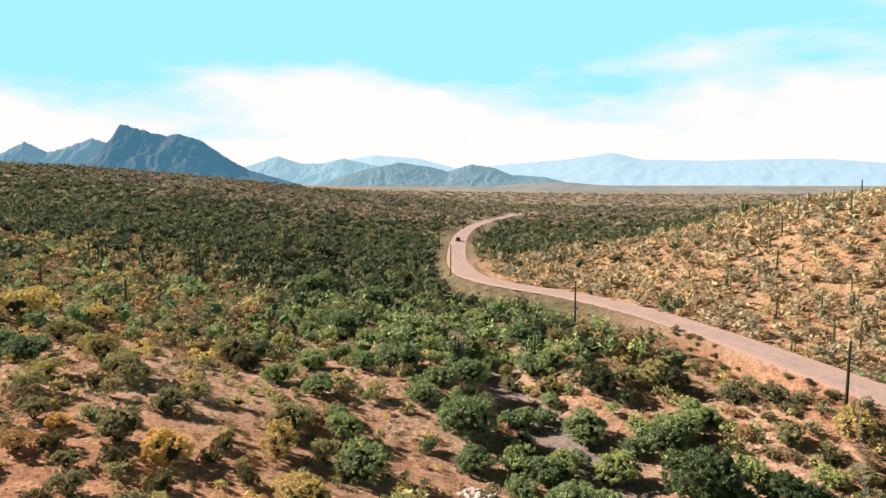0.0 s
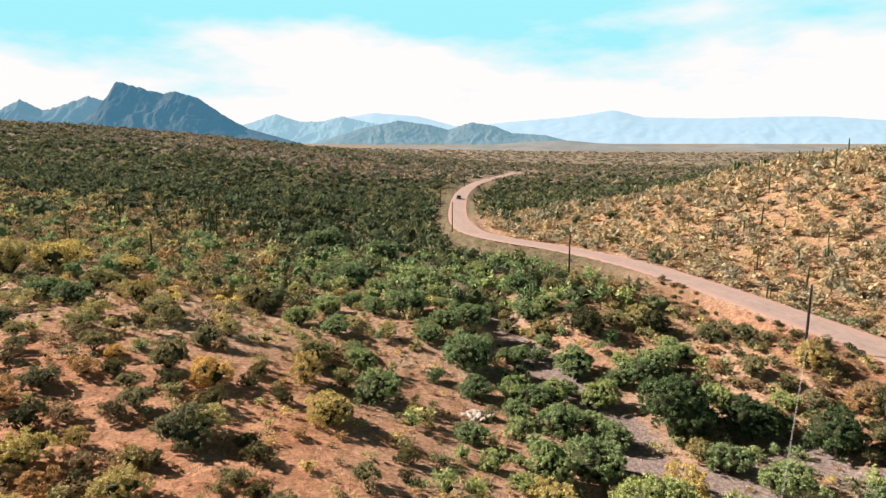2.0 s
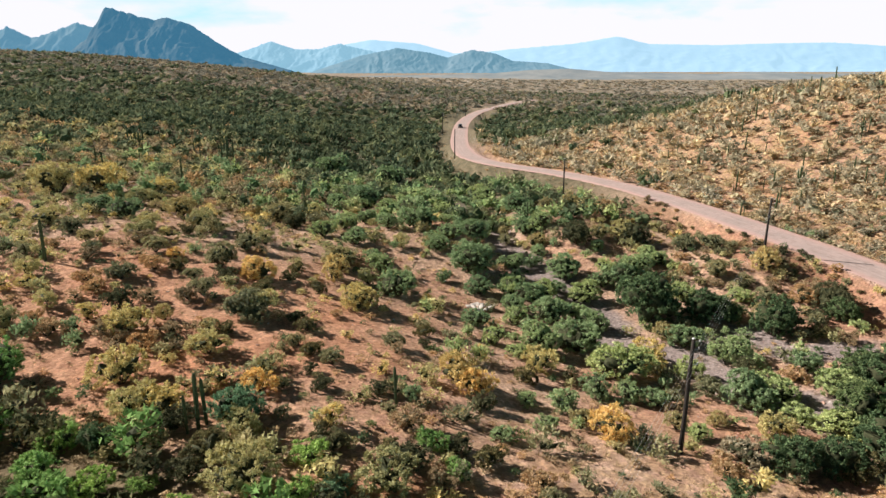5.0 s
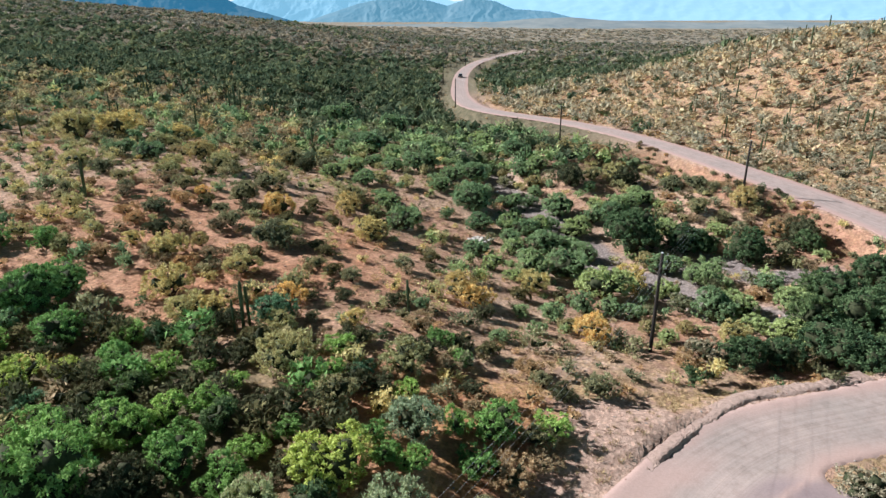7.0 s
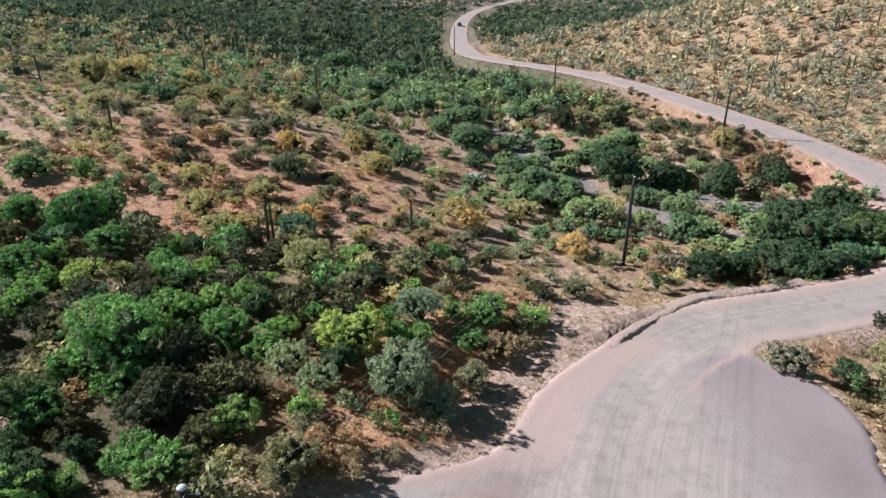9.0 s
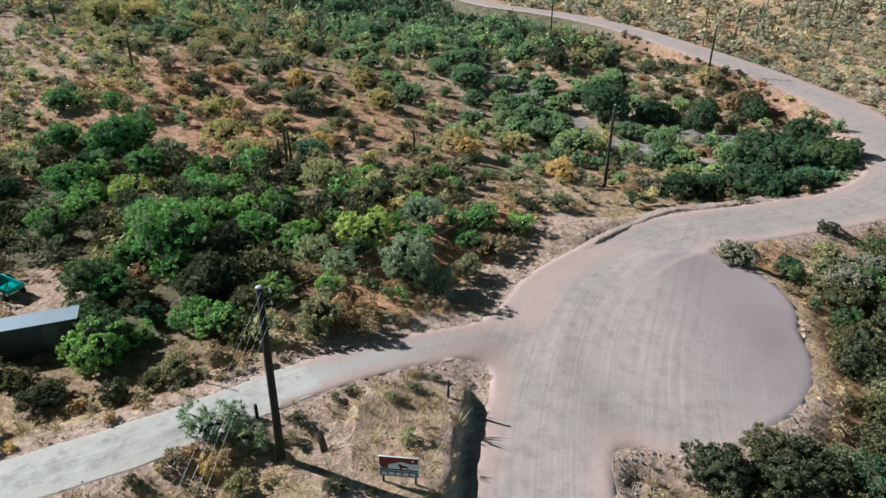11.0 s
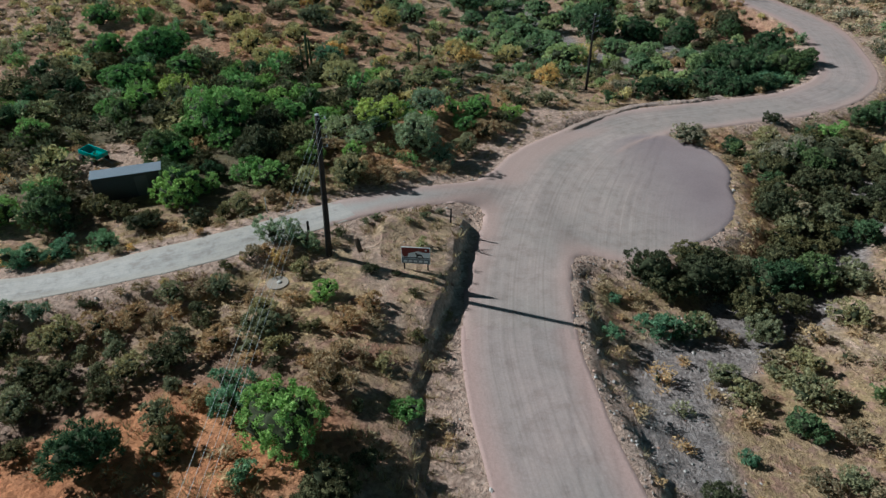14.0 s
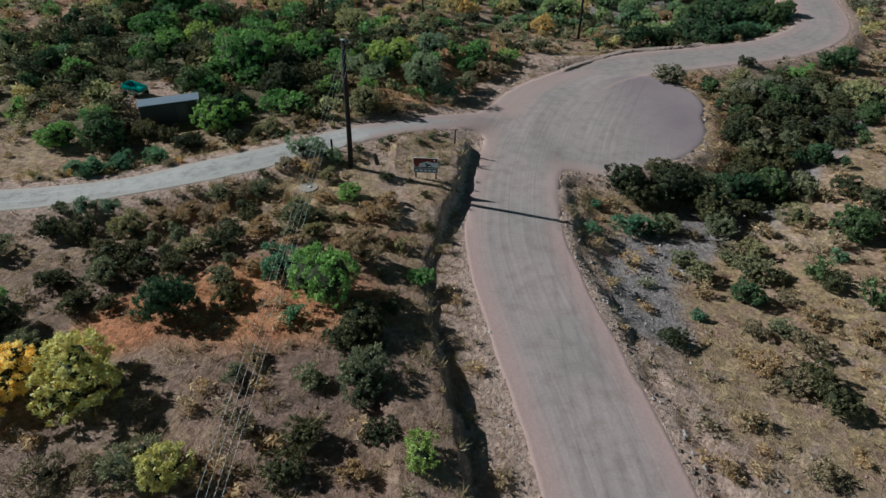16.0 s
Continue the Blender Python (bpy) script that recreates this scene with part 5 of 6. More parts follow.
def thicket(name, x, y, width, leaves, leaf, mat, seed, label, category, squat=0.75, upright=0.3, mass=0.0, inner=None):
    """Very many small plants as one thing, each a cloud of leaf sprays of its own turn and size."""
    if not len(x):
        return None
    rng = np.random.RandomState(seed)
    kinds, split = [], []
    for i in range(6):
        v, f, cen, rad = leaf_cloud(seed + i, leaves, leaf, 5, 0.26, squat, upright, 0.36)
        split.append(len(f))
        if mass:
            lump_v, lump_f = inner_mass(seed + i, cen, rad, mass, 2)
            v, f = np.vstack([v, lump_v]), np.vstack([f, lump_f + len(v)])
        kinds.append((v, f))
    which = rng.randint(0, 6, len(x))
    z = land(x, y, False)
    vs, fs, ms, own, at = [], [], [], [], 0
    for i, (v, f) in enumerate(kinds):
        k = np.flatnonzero(which == i)
        if not len(k):
            continue
        a = rng.uniform(0, 2 * np.pi, len(k))
        c, s = np.cos(a)[:, None], np.sin(a)[:, None]
        w, t = width[k][:, None], rng.uniform(0.8, 1.2, (len(k), 1))
        q = np.stack([x[k][:, None] + (v[None, :, 0] * c - v[None, :, 1] * s) * w, y[k][:, None] + (v[None, :, 0] * s + v[None, :, 1] * c) * w, z[k][:, None] - 0.04 + v[None, :, 2] * w * t], -1)
        g = f[None] + (np.arange(len(k)) * len(v))[:, None, None] + at
        vs.append(q.reshape(-1, 3))
        fs.append(g.reshape(-1, 3))
        ms.append(np.tile(np.arange(len(f)) >= split[i], len(k)))
        own.append(np.repeat(rng.uniform(0, 1, len(k)), len(v)))
        at += len(k) * len(v)
    ob = mesh_object(name, np.vstack(vs), np.vstack(fs), mat, smooth=False)
    add_values(ob, "plant", np.concatenate(own))
    if inner is not None:
        ob.data.materials.append(inner)
        ob.data.polygons.foreach_set("material_index", np.concatenate(ms).astype(np.int32))
    return tagged(ob, label, category, kind="stuff")


def share(mask, x, y, w):
    return x[mask], y[mask], w[mask]


# low scrub between the bushes, near
x, y, rng = strewn(21, -75, 85, -58, 78, 1.75)
wash_d = np.minimum(away(x, y, WASH_PTS)[0], away(x, y, SOUTH_PTS)[0])
ok = clear_of(x, y, 0.7) & (rng.uniform(0, 1, len(x)) < 0.35 + 0.5 * patches(x, y, 0.12)) & (wash_d > 1.6) & ~((x > -9) & (x < -2) & (y > -26) & (y < -13))
x, y, wash_d = x[ok], y[ok], wash_d[ok]
w, pick = rng.uniform(0.45, 1.25, len(x)) ** 1.3, rng.uniform(0, 1, len(x))
pick = np.where((y < -10) & (pick >= 0.74), 0.2, pick)
pick = np.where((y < 14) & (pick >= 0.48) & (pick < 0.74), pick - 0.48, pick)
thicket("low_dry_scrub", *share(pick < 0.48, x, y, w), 110, 0.13, LEAF["dry"], 31, "low dry brown scrub between the bushes", "scrub", 0.62, 0.6)
thicket("low_olive_scrub", *share((pick >= 0.48) & (pick < 0.74), x, y, w * 1.15), 110, 0.125, LEAF["yellow"], 32, "low olive-yellow scrub between the bushes", "scrub", 0.7)
thicket("low_green_scrub", *share(pick >= 0.74, x, y, w * 1.1), 110, 0.125, LEAF["shady"], 33, "low dark green scrub between the bushes", "scrub", 0.7)

# fuller bushes that fill the near slopes and the grove by the driveway
x, y, rng = strewn(22, -75, 95, -34, 84, 1.95)
wash_d, road_side = away(x, y, WASH_PTS)[0], away(x, y, ROAD_PTS)[2]
east = (road_side < 0) & (y > 30)
grove = (1 - ease(np.hypot((x + 27) / 21, (y - 4) / 16), 0.8, 1.1))
brake = 1 - ease(np.hypot((x - 27) / 14, (y + 5) / 10), 0.75, 1.05)
lush = np.maximum(np.maximum(grove, 0.7 * brake), np.where(east, 0, 1 - ease(wash_d, 7, 24)))
grow = np.where(y < -13, np.where(x > 9, 0.40, 0.10), np.where(east, 0.92, 0.42) + 0.35 * patches(x, y, 0.07) - 0.2 * (np.hypot(x + 8, y - 40) < 16)) * np.where(~east & (np.abs(x - 2) < 44) & (y > 13) & (y < 80), 0.5, 1.0)
grow = np.maximum(np.maximum(grow, 0.95 * grove), np.maximum(0.8 * brake, np.where((y > 13) & (y < 80), 0.36, 0.62) * lush))
ok = clear_of(x, y, 1.0) & (rng.uniform(0, 1, len(x)) < grow) & (wash_d > 1.7) & (np.hypot(x + 29, y + 6) > 3.8) & ~((np.abs(x + 25.2) < 3.2) & (np.abs(y + 11.3) < 1.9)) & ~((x < 9) & (y < -13)) & (east | (y < 62) | (np.abs(away(x, y, ROAD_PTS)[0]) > 7.5))
x, y, wash_d, grove, lush, east = x[ok], y[ok], wash_d[ok], grove[ok], lush[ok], east[ok]
w, pick = rng.uniform(1.1, 2.5, len(x)) * (1 + 0.55 * grove), rng.uniform(0, 1, len(x))
green = pick < np.where(east, 0.03, 0.14 + 0.72 * lush)
shady = green & ((grove > 0.2) & (pick * 13 % 1 < 0.9) | (x > 22) & (y > 8) & (y < 36) & (pick * 13 % 1 < 0.8))
# Undergrowth darkened to stand for the shade in the gaps between crowns.
thicket("dark_thicket", *share(shady, x, y, w), 200, 0.094, LEAF["dark"], 47, "dark undergrowth between the mesquite bushes", "scrub", 0.75, mass=0.5, inner=SHADED_TWIG)
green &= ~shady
thicket("sage_thicket", *share(green & (pick * 7 % 1 < 0.78) & (y > 16), x, y, w), 230, 0.094, LEAF["sage"], 48, "blue-green ironwood thicket along the wash", "scrub", 0.85, mass=0.5, inner=SHADED_TWIG)
thicket("shady_thicket", *share(green & (pick * 7 % 1 < 0.78) & (y <= 16) & (x > 5), x, y, w), 230, 0.094, LEAF["shady"], 49, "dark green brush round the turnout", "scrub", 0.85, mass=0.5, inner=SHADED_TWIG)
thicket("green_thicket", *share(green & (pick * 7 % 1 < 0.78) & (y <= 16) & (x <= 5), x, y, w), 230, 0.094, LEAF["green"], 41, "green mesquite thicket along the wash", "scrub", 0.85, mass=0.5, inner=SHADED_TWIG)
thicket("grey_thicket", *share(green & (pick * 7 % 1 >= 0.78), x, y, w), 220, 0.094, LEAF["grey"], 44, "grey-green brush along the wash", "scrub", 0.85, 0.4, mass=0.5, inner=SHADED_TWIG)
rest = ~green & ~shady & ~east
thicket("yellow_thicket", *share(rest & (pick * 11 % 1 < 0.45) & ~((x > 2) & (y < 14)), x, y, w), 220, 0.094, LEAF["yellow"], 42, "yellowish palo verde scrub on the slopes", "scrub", 0.8, mass=0.5, inner=SHADED_TWIG)
thicket("dry_thicket", *share(rest & ((pick * 11 % 1 >= 0.68) | ((x > 2) & (y < 14))), x, y, w * 0.85), 190, 0.1, LEAF["dry"], 43, "dry brown scrub on the slopes", "scrub", 0.7, 0.6, mass=0.36, inner=SHADED_TWIG)
thicket("olive_thicket", *share(rest & (pick * 11 % 1 >= 0.45) & (pick * 11 % 1 < 0.68) & ~((x > 2) & (y < 14)), x, y, w), 220, 0.094, LEAF["grey"], 46, "grey-olive scrub on the slopes", "scrub", 0.8, 0.5, mass=0.5, inner=SHADED_TWIG)
thicket("pale_thicket", *share(~green & east, x, y, w * 1.05), 150, 0.115, LEAF["pale"], 45, "pale straw-coloured brittlebush on the hillside", "scrub", 0.72, 0.4, mass=0.36, inner=SHADED_TWIG)

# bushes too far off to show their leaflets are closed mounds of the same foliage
# The dark, grey and yellow mounds are darkened partly for cloud shadow.
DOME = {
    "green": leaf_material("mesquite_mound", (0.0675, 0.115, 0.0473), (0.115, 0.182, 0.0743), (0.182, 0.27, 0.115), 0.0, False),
    "dark": leaf_material("cloud_shaded_creosote_mound", (0.0473, 0.0675, 0.0338), (0.0878, 0.115, 0.0567), (0.142, 0.169, 0.0878), 0.0, False),
    "grey": leaf_material("cloud_shaded_olive_mound", (0.09, 0.09, 0.048), (0.155, 0.15, 0.08), (0.24, 0.22, 0.125), 0.0, False),
    "yellow": leaf_material("cloud_shaded_palo_verde_mound", (0.15, 0.125, 0.045), (0.26, 0.215, 0.085), (0.37, 0.31, 0.13), 0.0, False),
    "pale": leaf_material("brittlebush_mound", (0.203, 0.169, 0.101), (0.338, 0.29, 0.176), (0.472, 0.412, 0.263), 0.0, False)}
# the valley and the hillsides in the middle distance
x, y, rng = strewn(23, -230, 230, 82, 260, 2.6)
wash_d, road_side = away(x, y, WASH_PTS)[0], away(x, y, ROAD_PTS)[2]
east = road_side < 0
ok = clear_of(x, y, 1.0) & (rng.uniform(0, 1, len(x)) < 0.88 + 0.3 * (patches(x, y, 0.05) - 0.5)) & (wash_d > 1.5) & (east | (away(x, y, ROAD_PTS)[0] > np.where(y < 150, 12.0, 8.5))) & (~east | (y < 120) | (away(x, y, ROAD_PTS)[0] > 7.5))
x, y, wash_d, east = x[ok], y[ok], wash_d[ok], east[ok]
w, pick = rng.uniform(1.3, 2.9, len(x)) * np.where(east, 1.1, 1.2), rng.uniform(0, 1, len(x))
lush = np.clip(1.0 - ease(wash_d, 9, 36) + ease(y, 150, 205) * 0.9, 0, 1)
green = pick < np.where(east, 0.03 + 0.8 * ease(y, 178, 215), 0.22 + 0.72 * lush)
deep = green & (rng.uniform(0, 1, len(x)) < np.where(east, 1.0, 0.30 + 0.7 * ease(y, 118, 155)))
other = pick * 9 % 1


def valley(name, mask, width, mat, seed, label, category, *shape, **core):
    """Scrub of the middle distance: finer in the nearer half."""
    for near, leaves, leaf, tail in ((True, 84, 0.115, ""), (False, 22, 0.21, "_far")):
        part_ = mask & ((y < 128) == near)
        thicket(name + tail, *share(part_, x, y, width), leaves, leaf, mat, seed + 200 * near, label, category, *shape, **core)


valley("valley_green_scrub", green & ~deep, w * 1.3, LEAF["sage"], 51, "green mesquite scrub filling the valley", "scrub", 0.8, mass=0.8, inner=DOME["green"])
# Dense scrub, darkened further to stand for cloud shadow on the valley.
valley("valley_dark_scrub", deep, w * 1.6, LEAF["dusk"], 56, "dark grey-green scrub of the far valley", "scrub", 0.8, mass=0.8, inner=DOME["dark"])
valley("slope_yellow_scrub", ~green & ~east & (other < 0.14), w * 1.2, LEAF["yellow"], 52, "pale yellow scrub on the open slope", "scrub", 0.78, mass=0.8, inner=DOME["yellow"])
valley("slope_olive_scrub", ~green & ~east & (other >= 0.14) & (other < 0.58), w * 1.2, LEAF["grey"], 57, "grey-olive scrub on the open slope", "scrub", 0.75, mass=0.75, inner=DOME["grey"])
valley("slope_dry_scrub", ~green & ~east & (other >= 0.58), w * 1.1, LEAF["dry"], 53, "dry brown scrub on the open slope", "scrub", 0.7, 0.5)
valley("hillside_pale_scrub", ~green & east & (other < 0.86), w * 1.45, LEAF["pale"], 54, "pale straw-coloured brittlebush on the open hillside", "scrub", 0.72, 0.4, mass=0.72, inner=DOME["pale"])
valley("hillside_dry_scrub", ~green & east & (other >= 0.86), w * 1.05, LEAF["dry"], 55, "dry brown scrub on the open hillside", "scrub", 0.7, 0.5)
x, y, rng = strewn(26, -120, 190, 60, 215, 2.3)
ok = clear_of(x, y, 1.2) & (rng.uniform(0, 1, len(x)) < 0.7) & (away(x, y, WASH_PTS)[0] > 3)
x, y = x[ok], y[ok]
w, pick = rng.uniform(0.6, 1.4, len(x)), rng.uniform(0, 1, len(x))
thicket("low_brown_scrub", *share(pick < 0.55, x, y, w), 38, 0.17, LEAF["dry"], 58, "low brown twiggy scrub on the slopes", "scrub", 0.7, 0.5)
thicket("low_dark_scrub", *share((pick >= 0.55) & (away(x, y, ROAD_PTS)[2] > 0), x, y, w), 38, 0.17, LEAF["dark"], 59, "low dark scrub on the slopes", "scrub", 0.7, 0.3)

# far plain
x, y, rng = strewn(24, -760, 760, 260, 860, 6.2)
ok = clear_of(x, y, 7) & (rng.uniform(0, 1, len(x)) < 0.92)
x, y = x[ok], y[ok]
w, pick = rng.uniform(3.2, 6.2, len(x)), rng.uniform(0, 1, len(x))
dark = np.clip(0.22 + 0.75 * (1 - ease(y + 0.25 * x, 310, 400)) + 0.5 * (patches(x, y, 0.012) - 0.5), 0, 1)
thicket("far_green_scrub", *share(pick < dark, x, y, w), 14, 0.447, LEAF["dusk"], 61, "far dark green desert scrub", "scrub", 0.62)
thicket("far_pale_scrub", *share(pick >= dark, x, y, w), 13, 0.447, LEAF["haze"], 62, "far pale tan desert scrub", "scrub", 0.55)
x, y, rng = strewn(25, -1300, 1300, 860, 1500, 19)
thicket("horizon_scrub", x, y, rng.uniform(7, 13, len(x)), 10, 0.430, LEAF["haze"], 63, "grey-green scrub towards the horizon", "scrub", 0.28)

# more saguaros, far up the slopes
rng = random.Random(77)
for i in range(34):
    sy = rng.uniform(84, 165)
    sx = rng.uniform(0.30, 0.62) * (sy + 30) + 6
    if float(paved(np.array([sx]), np.array([sy]))[0][0]) > 4:
        saguaro(sx, sy, rng.uniform(1.8, 4.2), rng.choice((0, 0, 0, 0, 0, 1)), 400 + i)
for cx, cy in ((-60.7, 148.0), (-83.0, 146.0), (-50.0, 146.0)):
    for i in range(6):
        saguaro(cx + rng.uniform(-1.6, 1.6), cy + rng.uniform(-1.6, 1.6), rng.uniform(2.6, 5.4), 0, 500 + i)
for i in range(26):
    sy = rng.uniform(95, 330)
    sx = rng.uniform(0.16, 0.62) * sy + 20 if i % 3 else -rng.uniform(0.12, 0.62) * sy - 15
    if float(paved(np.array([sx]), np.array([sy]))[0][0]) > 3:
        saguaro(sx, sy, rng.uniform(2.2, 5.2), rng.choice((0, 0, 0, 0, 1)), 300 + i)


# ---- power line ----
def plain(name, color, rough=0.6, metal=0.0):
    m, n, l, b = material(name, rough, 0.4)
    b.inputs["Metallic"].default_value = metal
    tc = n.new("ShaderNodeTexCoord")
    g = noise_node(n, l, 14.0, 5, 0.6, tc.outputs["Object"])
    l.new(ramp(n, l, g, [(0.3, tuple(c * 0.82 for c in color)), (0.7, color)]), b.inputs["Base Color"])
    return m


def box(bm, cx, cy, cz, sx, sy, sz, bevel=0.0):
    made = bmesh.ops.create_cube(bm, size=1.0, matrix=Matrix.Translation((cx, cy, cz)) @ Matrix.Diagonal((sx, sy, sz, 1)))
    if bevel:
        edges = list({e for v in made["verts"] for e in v.link_edges})
        bmesh.ops.bevel(bm, geom=edges, offset=bevel, segments=2, affect="EDGES", profile=0.6)


def rod(bm, a, b, r0, r1, sides=10):
    limb(bm, [a, tuple((Vector(a) + Vector(b)) / 2), b], r0, r1, sides)


def height(x, y):
    return float(land(np.array([float(x)]), np.array([float(y)]), False)[0])


CERAMIC = plain("grey_ceramic", (0.55, 0.55, 0.53), 0.25)
STEEL = plain("galvanised_steel", (0.42, 0.43, 0.44), 0.45, 0.8)
CABLE = plain("weathered_aluminium_cable", (0.55, 0.54, 0.50), 0.5, 0.3)
CONCRETE = plain("pale_concrete", (0.52, 0.48, 0.42), 0.9)
POLES = [(-8.9, -74.0, 9.2), (-9.2, -19.8, 9.2), (14.7, 19.9, 8.6), (40.2, 61.4, 7.6), (21.2, 103.0, 7.8), (0.6, 166.0, 8.4), (-3.5, 232.0, 8.6), (8.0, 330.0, 8.6)]


def power_pole(x, y, tall, thick):
    z = height(x, y)
    top = new("utility_pole")
    bm = bmesh.new()
    limb(bm, [(0, 0, -0.4), (0.01, 0, tall * 0.3), (-0.01, 0.01, tall * 0.7), (0, 0, tall)], thick, thick * 0.66, 14)
    part("pole_shaft", bm, WOOD_POLE, top)
    bm = bmesh.new()
    limb(bm, [(0, 0, tall), (0, 0, tall + 0.05)], thick * 0.74, thick * 0.5, 14)
    part("pole_cap", bm, CERAMIC, top, "pale metal pole cap")
    for i in range(4):
        h = tall - 0.25 - 0.55 * i
        bm = bmesh.new()
        rod(bm, (thick * 0.5, 0, h), (0.42, 0, h + 0.08), 0.022, 0.018, 8)
        bracket = part("bracket", bm, STEEL, top, "thin steel bracket")
        bm = bmesh.new()
        limb(bm, [(0.42, 0, h + 0.05), (0.42, 0, h + 0.09), (0.42, 0, h + 0.13), (0.42, 0, h + 0.2)], 0.06, 0.03, 10)
        part("insulator", bm, CERAMIC, bracket, "pale ceramic insulator")
    top.matrix_basis = pose(x, y, z, 0, 0, 0)
    return tagged(top, "dark creosoted wooden utility pole beside the dirt road", "utility pole", group="poles of the power line")


for i, (ux, uy, uh) in enumerate(POLES):
    leaning = power_pole(ux, uy, uh, 0.17 if i != 1 else 0.20)
    if i == 1:
        leaning.matrix_basis = leaning.matrix_basis @ pose(0, 0, 0, 0, 1.8, 0)


def wire(a, b, drop, thick):
    cu = bpy.data.curves.new("power_cable", "CURVE")
    cu.dimensions, cu.bevel_depth, cu.bevel_resolution = "3D", thick, 1
    s = cu.splines.new("POLY")
    n = 28
    s.points.add(n)
    for i in range(n + 1):
        t = i / n
        p = Vector(a).lerp(Vector(b), t) - Vector((0, 0, drop * 4 * t * (1 - t)))
        s.points[i].co = (*p, 1)
    cu.materials.append(CABLE)
    return tagged(new("power_cable", cu), "thin weathered power cable hung between poles", "cable", group="cables of the power line")


for (ax, ay, ah), (bx, by, bh) in list(zip(POLES, POLES[1:]))[:5]:
    for i in range(4):
        wire((ax + 0.42, ay, height(ax, ay) + ah - 0.07 - 0.55 * i), (bx + 0.42, by, height(bx, by) + bh - 0.07 - 0.55 * i), 0.7, 0.006 if ay < -50 else 0.004)


# ---- the sign at the junction ----
def sign_board():
    white = plain("sign_white", (0.78, 0.77, 0.74), 0.5)
    maroon = plain("sign_maroon", (0.16, 0.022, 0.018), 0.5)
    black = plain("sign_black", (0.012, 0.012, 0.013), 0.5)
    greyed = plain("sign_grey", (0.20, 0.20, 0.21), 0.6)
    top = new("ranch_sign")
    W, H, base = 1.75, 1.18, 0.45
    bm = bmesh.new()
    box(bm, 0, 0, base + H / 2, W, 0.05, H, 0.012)
    panel = part("panel", bm, white, top)

    def sheet(name, pts, mat, y, label):
        bm = bmesh.new()
        a = [bm.verts.new((px, y, pz)) for px, pz in pts]
        b = [bm.verts.new((px, y + 0.008, pz)) for px, pz in pts]
        bm.faces.new(a)
        bm.faces.new(b[::-1])
        for k in range(len(a)):
            bm.faces.new((a[k], b[k], b[(k + 1) % len(a)], a[(k + 1) % len(a)]))
        bmesh.ops.recalc_face_normals(bm, faces=bm.faces[:])
        return part(name, bm, mat, panel, label, smooth=False)

    hw, up = W / 2 - 0.03, base + H - 0.03
    sheet("painted_hill", [(-hw, up), (-hw, up - 0.42), (-hw + 0.12, up - 0.66), (-hw + 0.34, up - 0.66), (-hw + 0.42, up - 0.40), (-hw + 0.75, up - 0.30), (0.15, up - 0.22), (0.5, up - 0.32), (hw, up - 0.30), (hw, up)], maroon, -0.037, "dark red painted hill shape")
    sheet("painted_ground", [(-hw, base + 0.40), (hw, base + 0.40), (hw, base + 0.45), (0.2, base + 0.47), (-hw, base + 0.46)], black, -0.037, "black painted ground line")
    sheet("painted_shape", [(0.02, base + 0.46), (0.06, base + 0.60), (-0.04, base + 0.74), (0.05, base + 0.80), (0.14, base + 0.70), (0.26, base + 0.70), (0.38, base + 0.66), (0.44, base + 0.50), (0.40, base + 0.46), (0.34, base + 0.58), (0.18, base + 0.58), (0.10, base + 0.46)], black, -0.041, "plain black painted shape")
    sheet("lower_strip", [(-hw, base + 0.03), (hw, base + 0.03), (hw, base + 0.36), (-hw, base + 0.36)], greyed, -0.037, "grey lettering strip")
    for i in range(5):
        a = -hw + 0.1 + i * 0.31
        sheet("lettering_bar", [(a, base + 0.12), (a + 0.22, base + 0.12), (a + 0.22, base + 0.26), (a, base + 0.26)], white, -0.047, "pale bar of illegible writing")
    sheet("painted_disc", [(0.62 + 0.07 * math.cos(k * 0.6283), up - 0.14 + 0.06 * math.sin(k * 0.6283)) for k in range(10)], white, -0.041, "small white painted disc")
    for sx in (-0.72, 0.72):
        bm = bmesh.new()
        box(bm, sx, 0.06, 0.55, 0.09, 0.07, 1.9, 0.01)
        part("post", bm, WOOD_POLE, top, "weathered wooden post")
    x, y = -3.75, -20.9
    top.matrix_basis = pose(x, y, height(x, y), 0, 0, -6)
    return tagged(top, "painted ranch sign in dark red, white and black on two posts", "sign")


sign_board()


def stub_post(x, y, tall, mat, label, r=0.07, lean=2):
    top = new("post")
    bm = bmesh.new()
    limb(bm, [(0, 0, -0.2), (0.005, 0, tall * 0.5), (0, 0.01, tall)], r, r * 0.85, 8)
    part("shaft", bm, mat, top)
    bm = bmesh.new()
    limb(bm, [(0, 0.01, tall), (0, 0.01, tall + 0.03)], r * 0.9, r * 0.6, 8)
    part("top_cap", bm, mat, top)
    top.matrix_basis = pose(x, y, height(x, y), lean, 1, 20)
    return tagged(top, label, "post")


stub_post(-1.6, -15.2, 1.1, WOOD_POLE, "short dark wooden marker post above the road bank")
stub_post(-14.2, -14.9, 1.2, STEEL, "thin steel stake beside the driveway", 0.035)
stub_post(-10.9, -17.4, 0.8, WOOD_POLE, "short weathered wooden stub by the driveway", 0.09)
stub_post(-16.6, -26.2, 0.7, STEEL, "thin steel stake in the dry grass", 0.03)

BROWN_BOARD = grained_material("weathered_board", (0.10, 0.06, 0.04), (0.22, 0.14, 0.09))
top = new("leaning_board")
bm = bmesh.new()
box(bm, 0, 0, 0.42, 0.34, 0.04, 0.95, 0.008)
part("board", bm, BROWN_BOARD, top)
bm = bmesh.new()
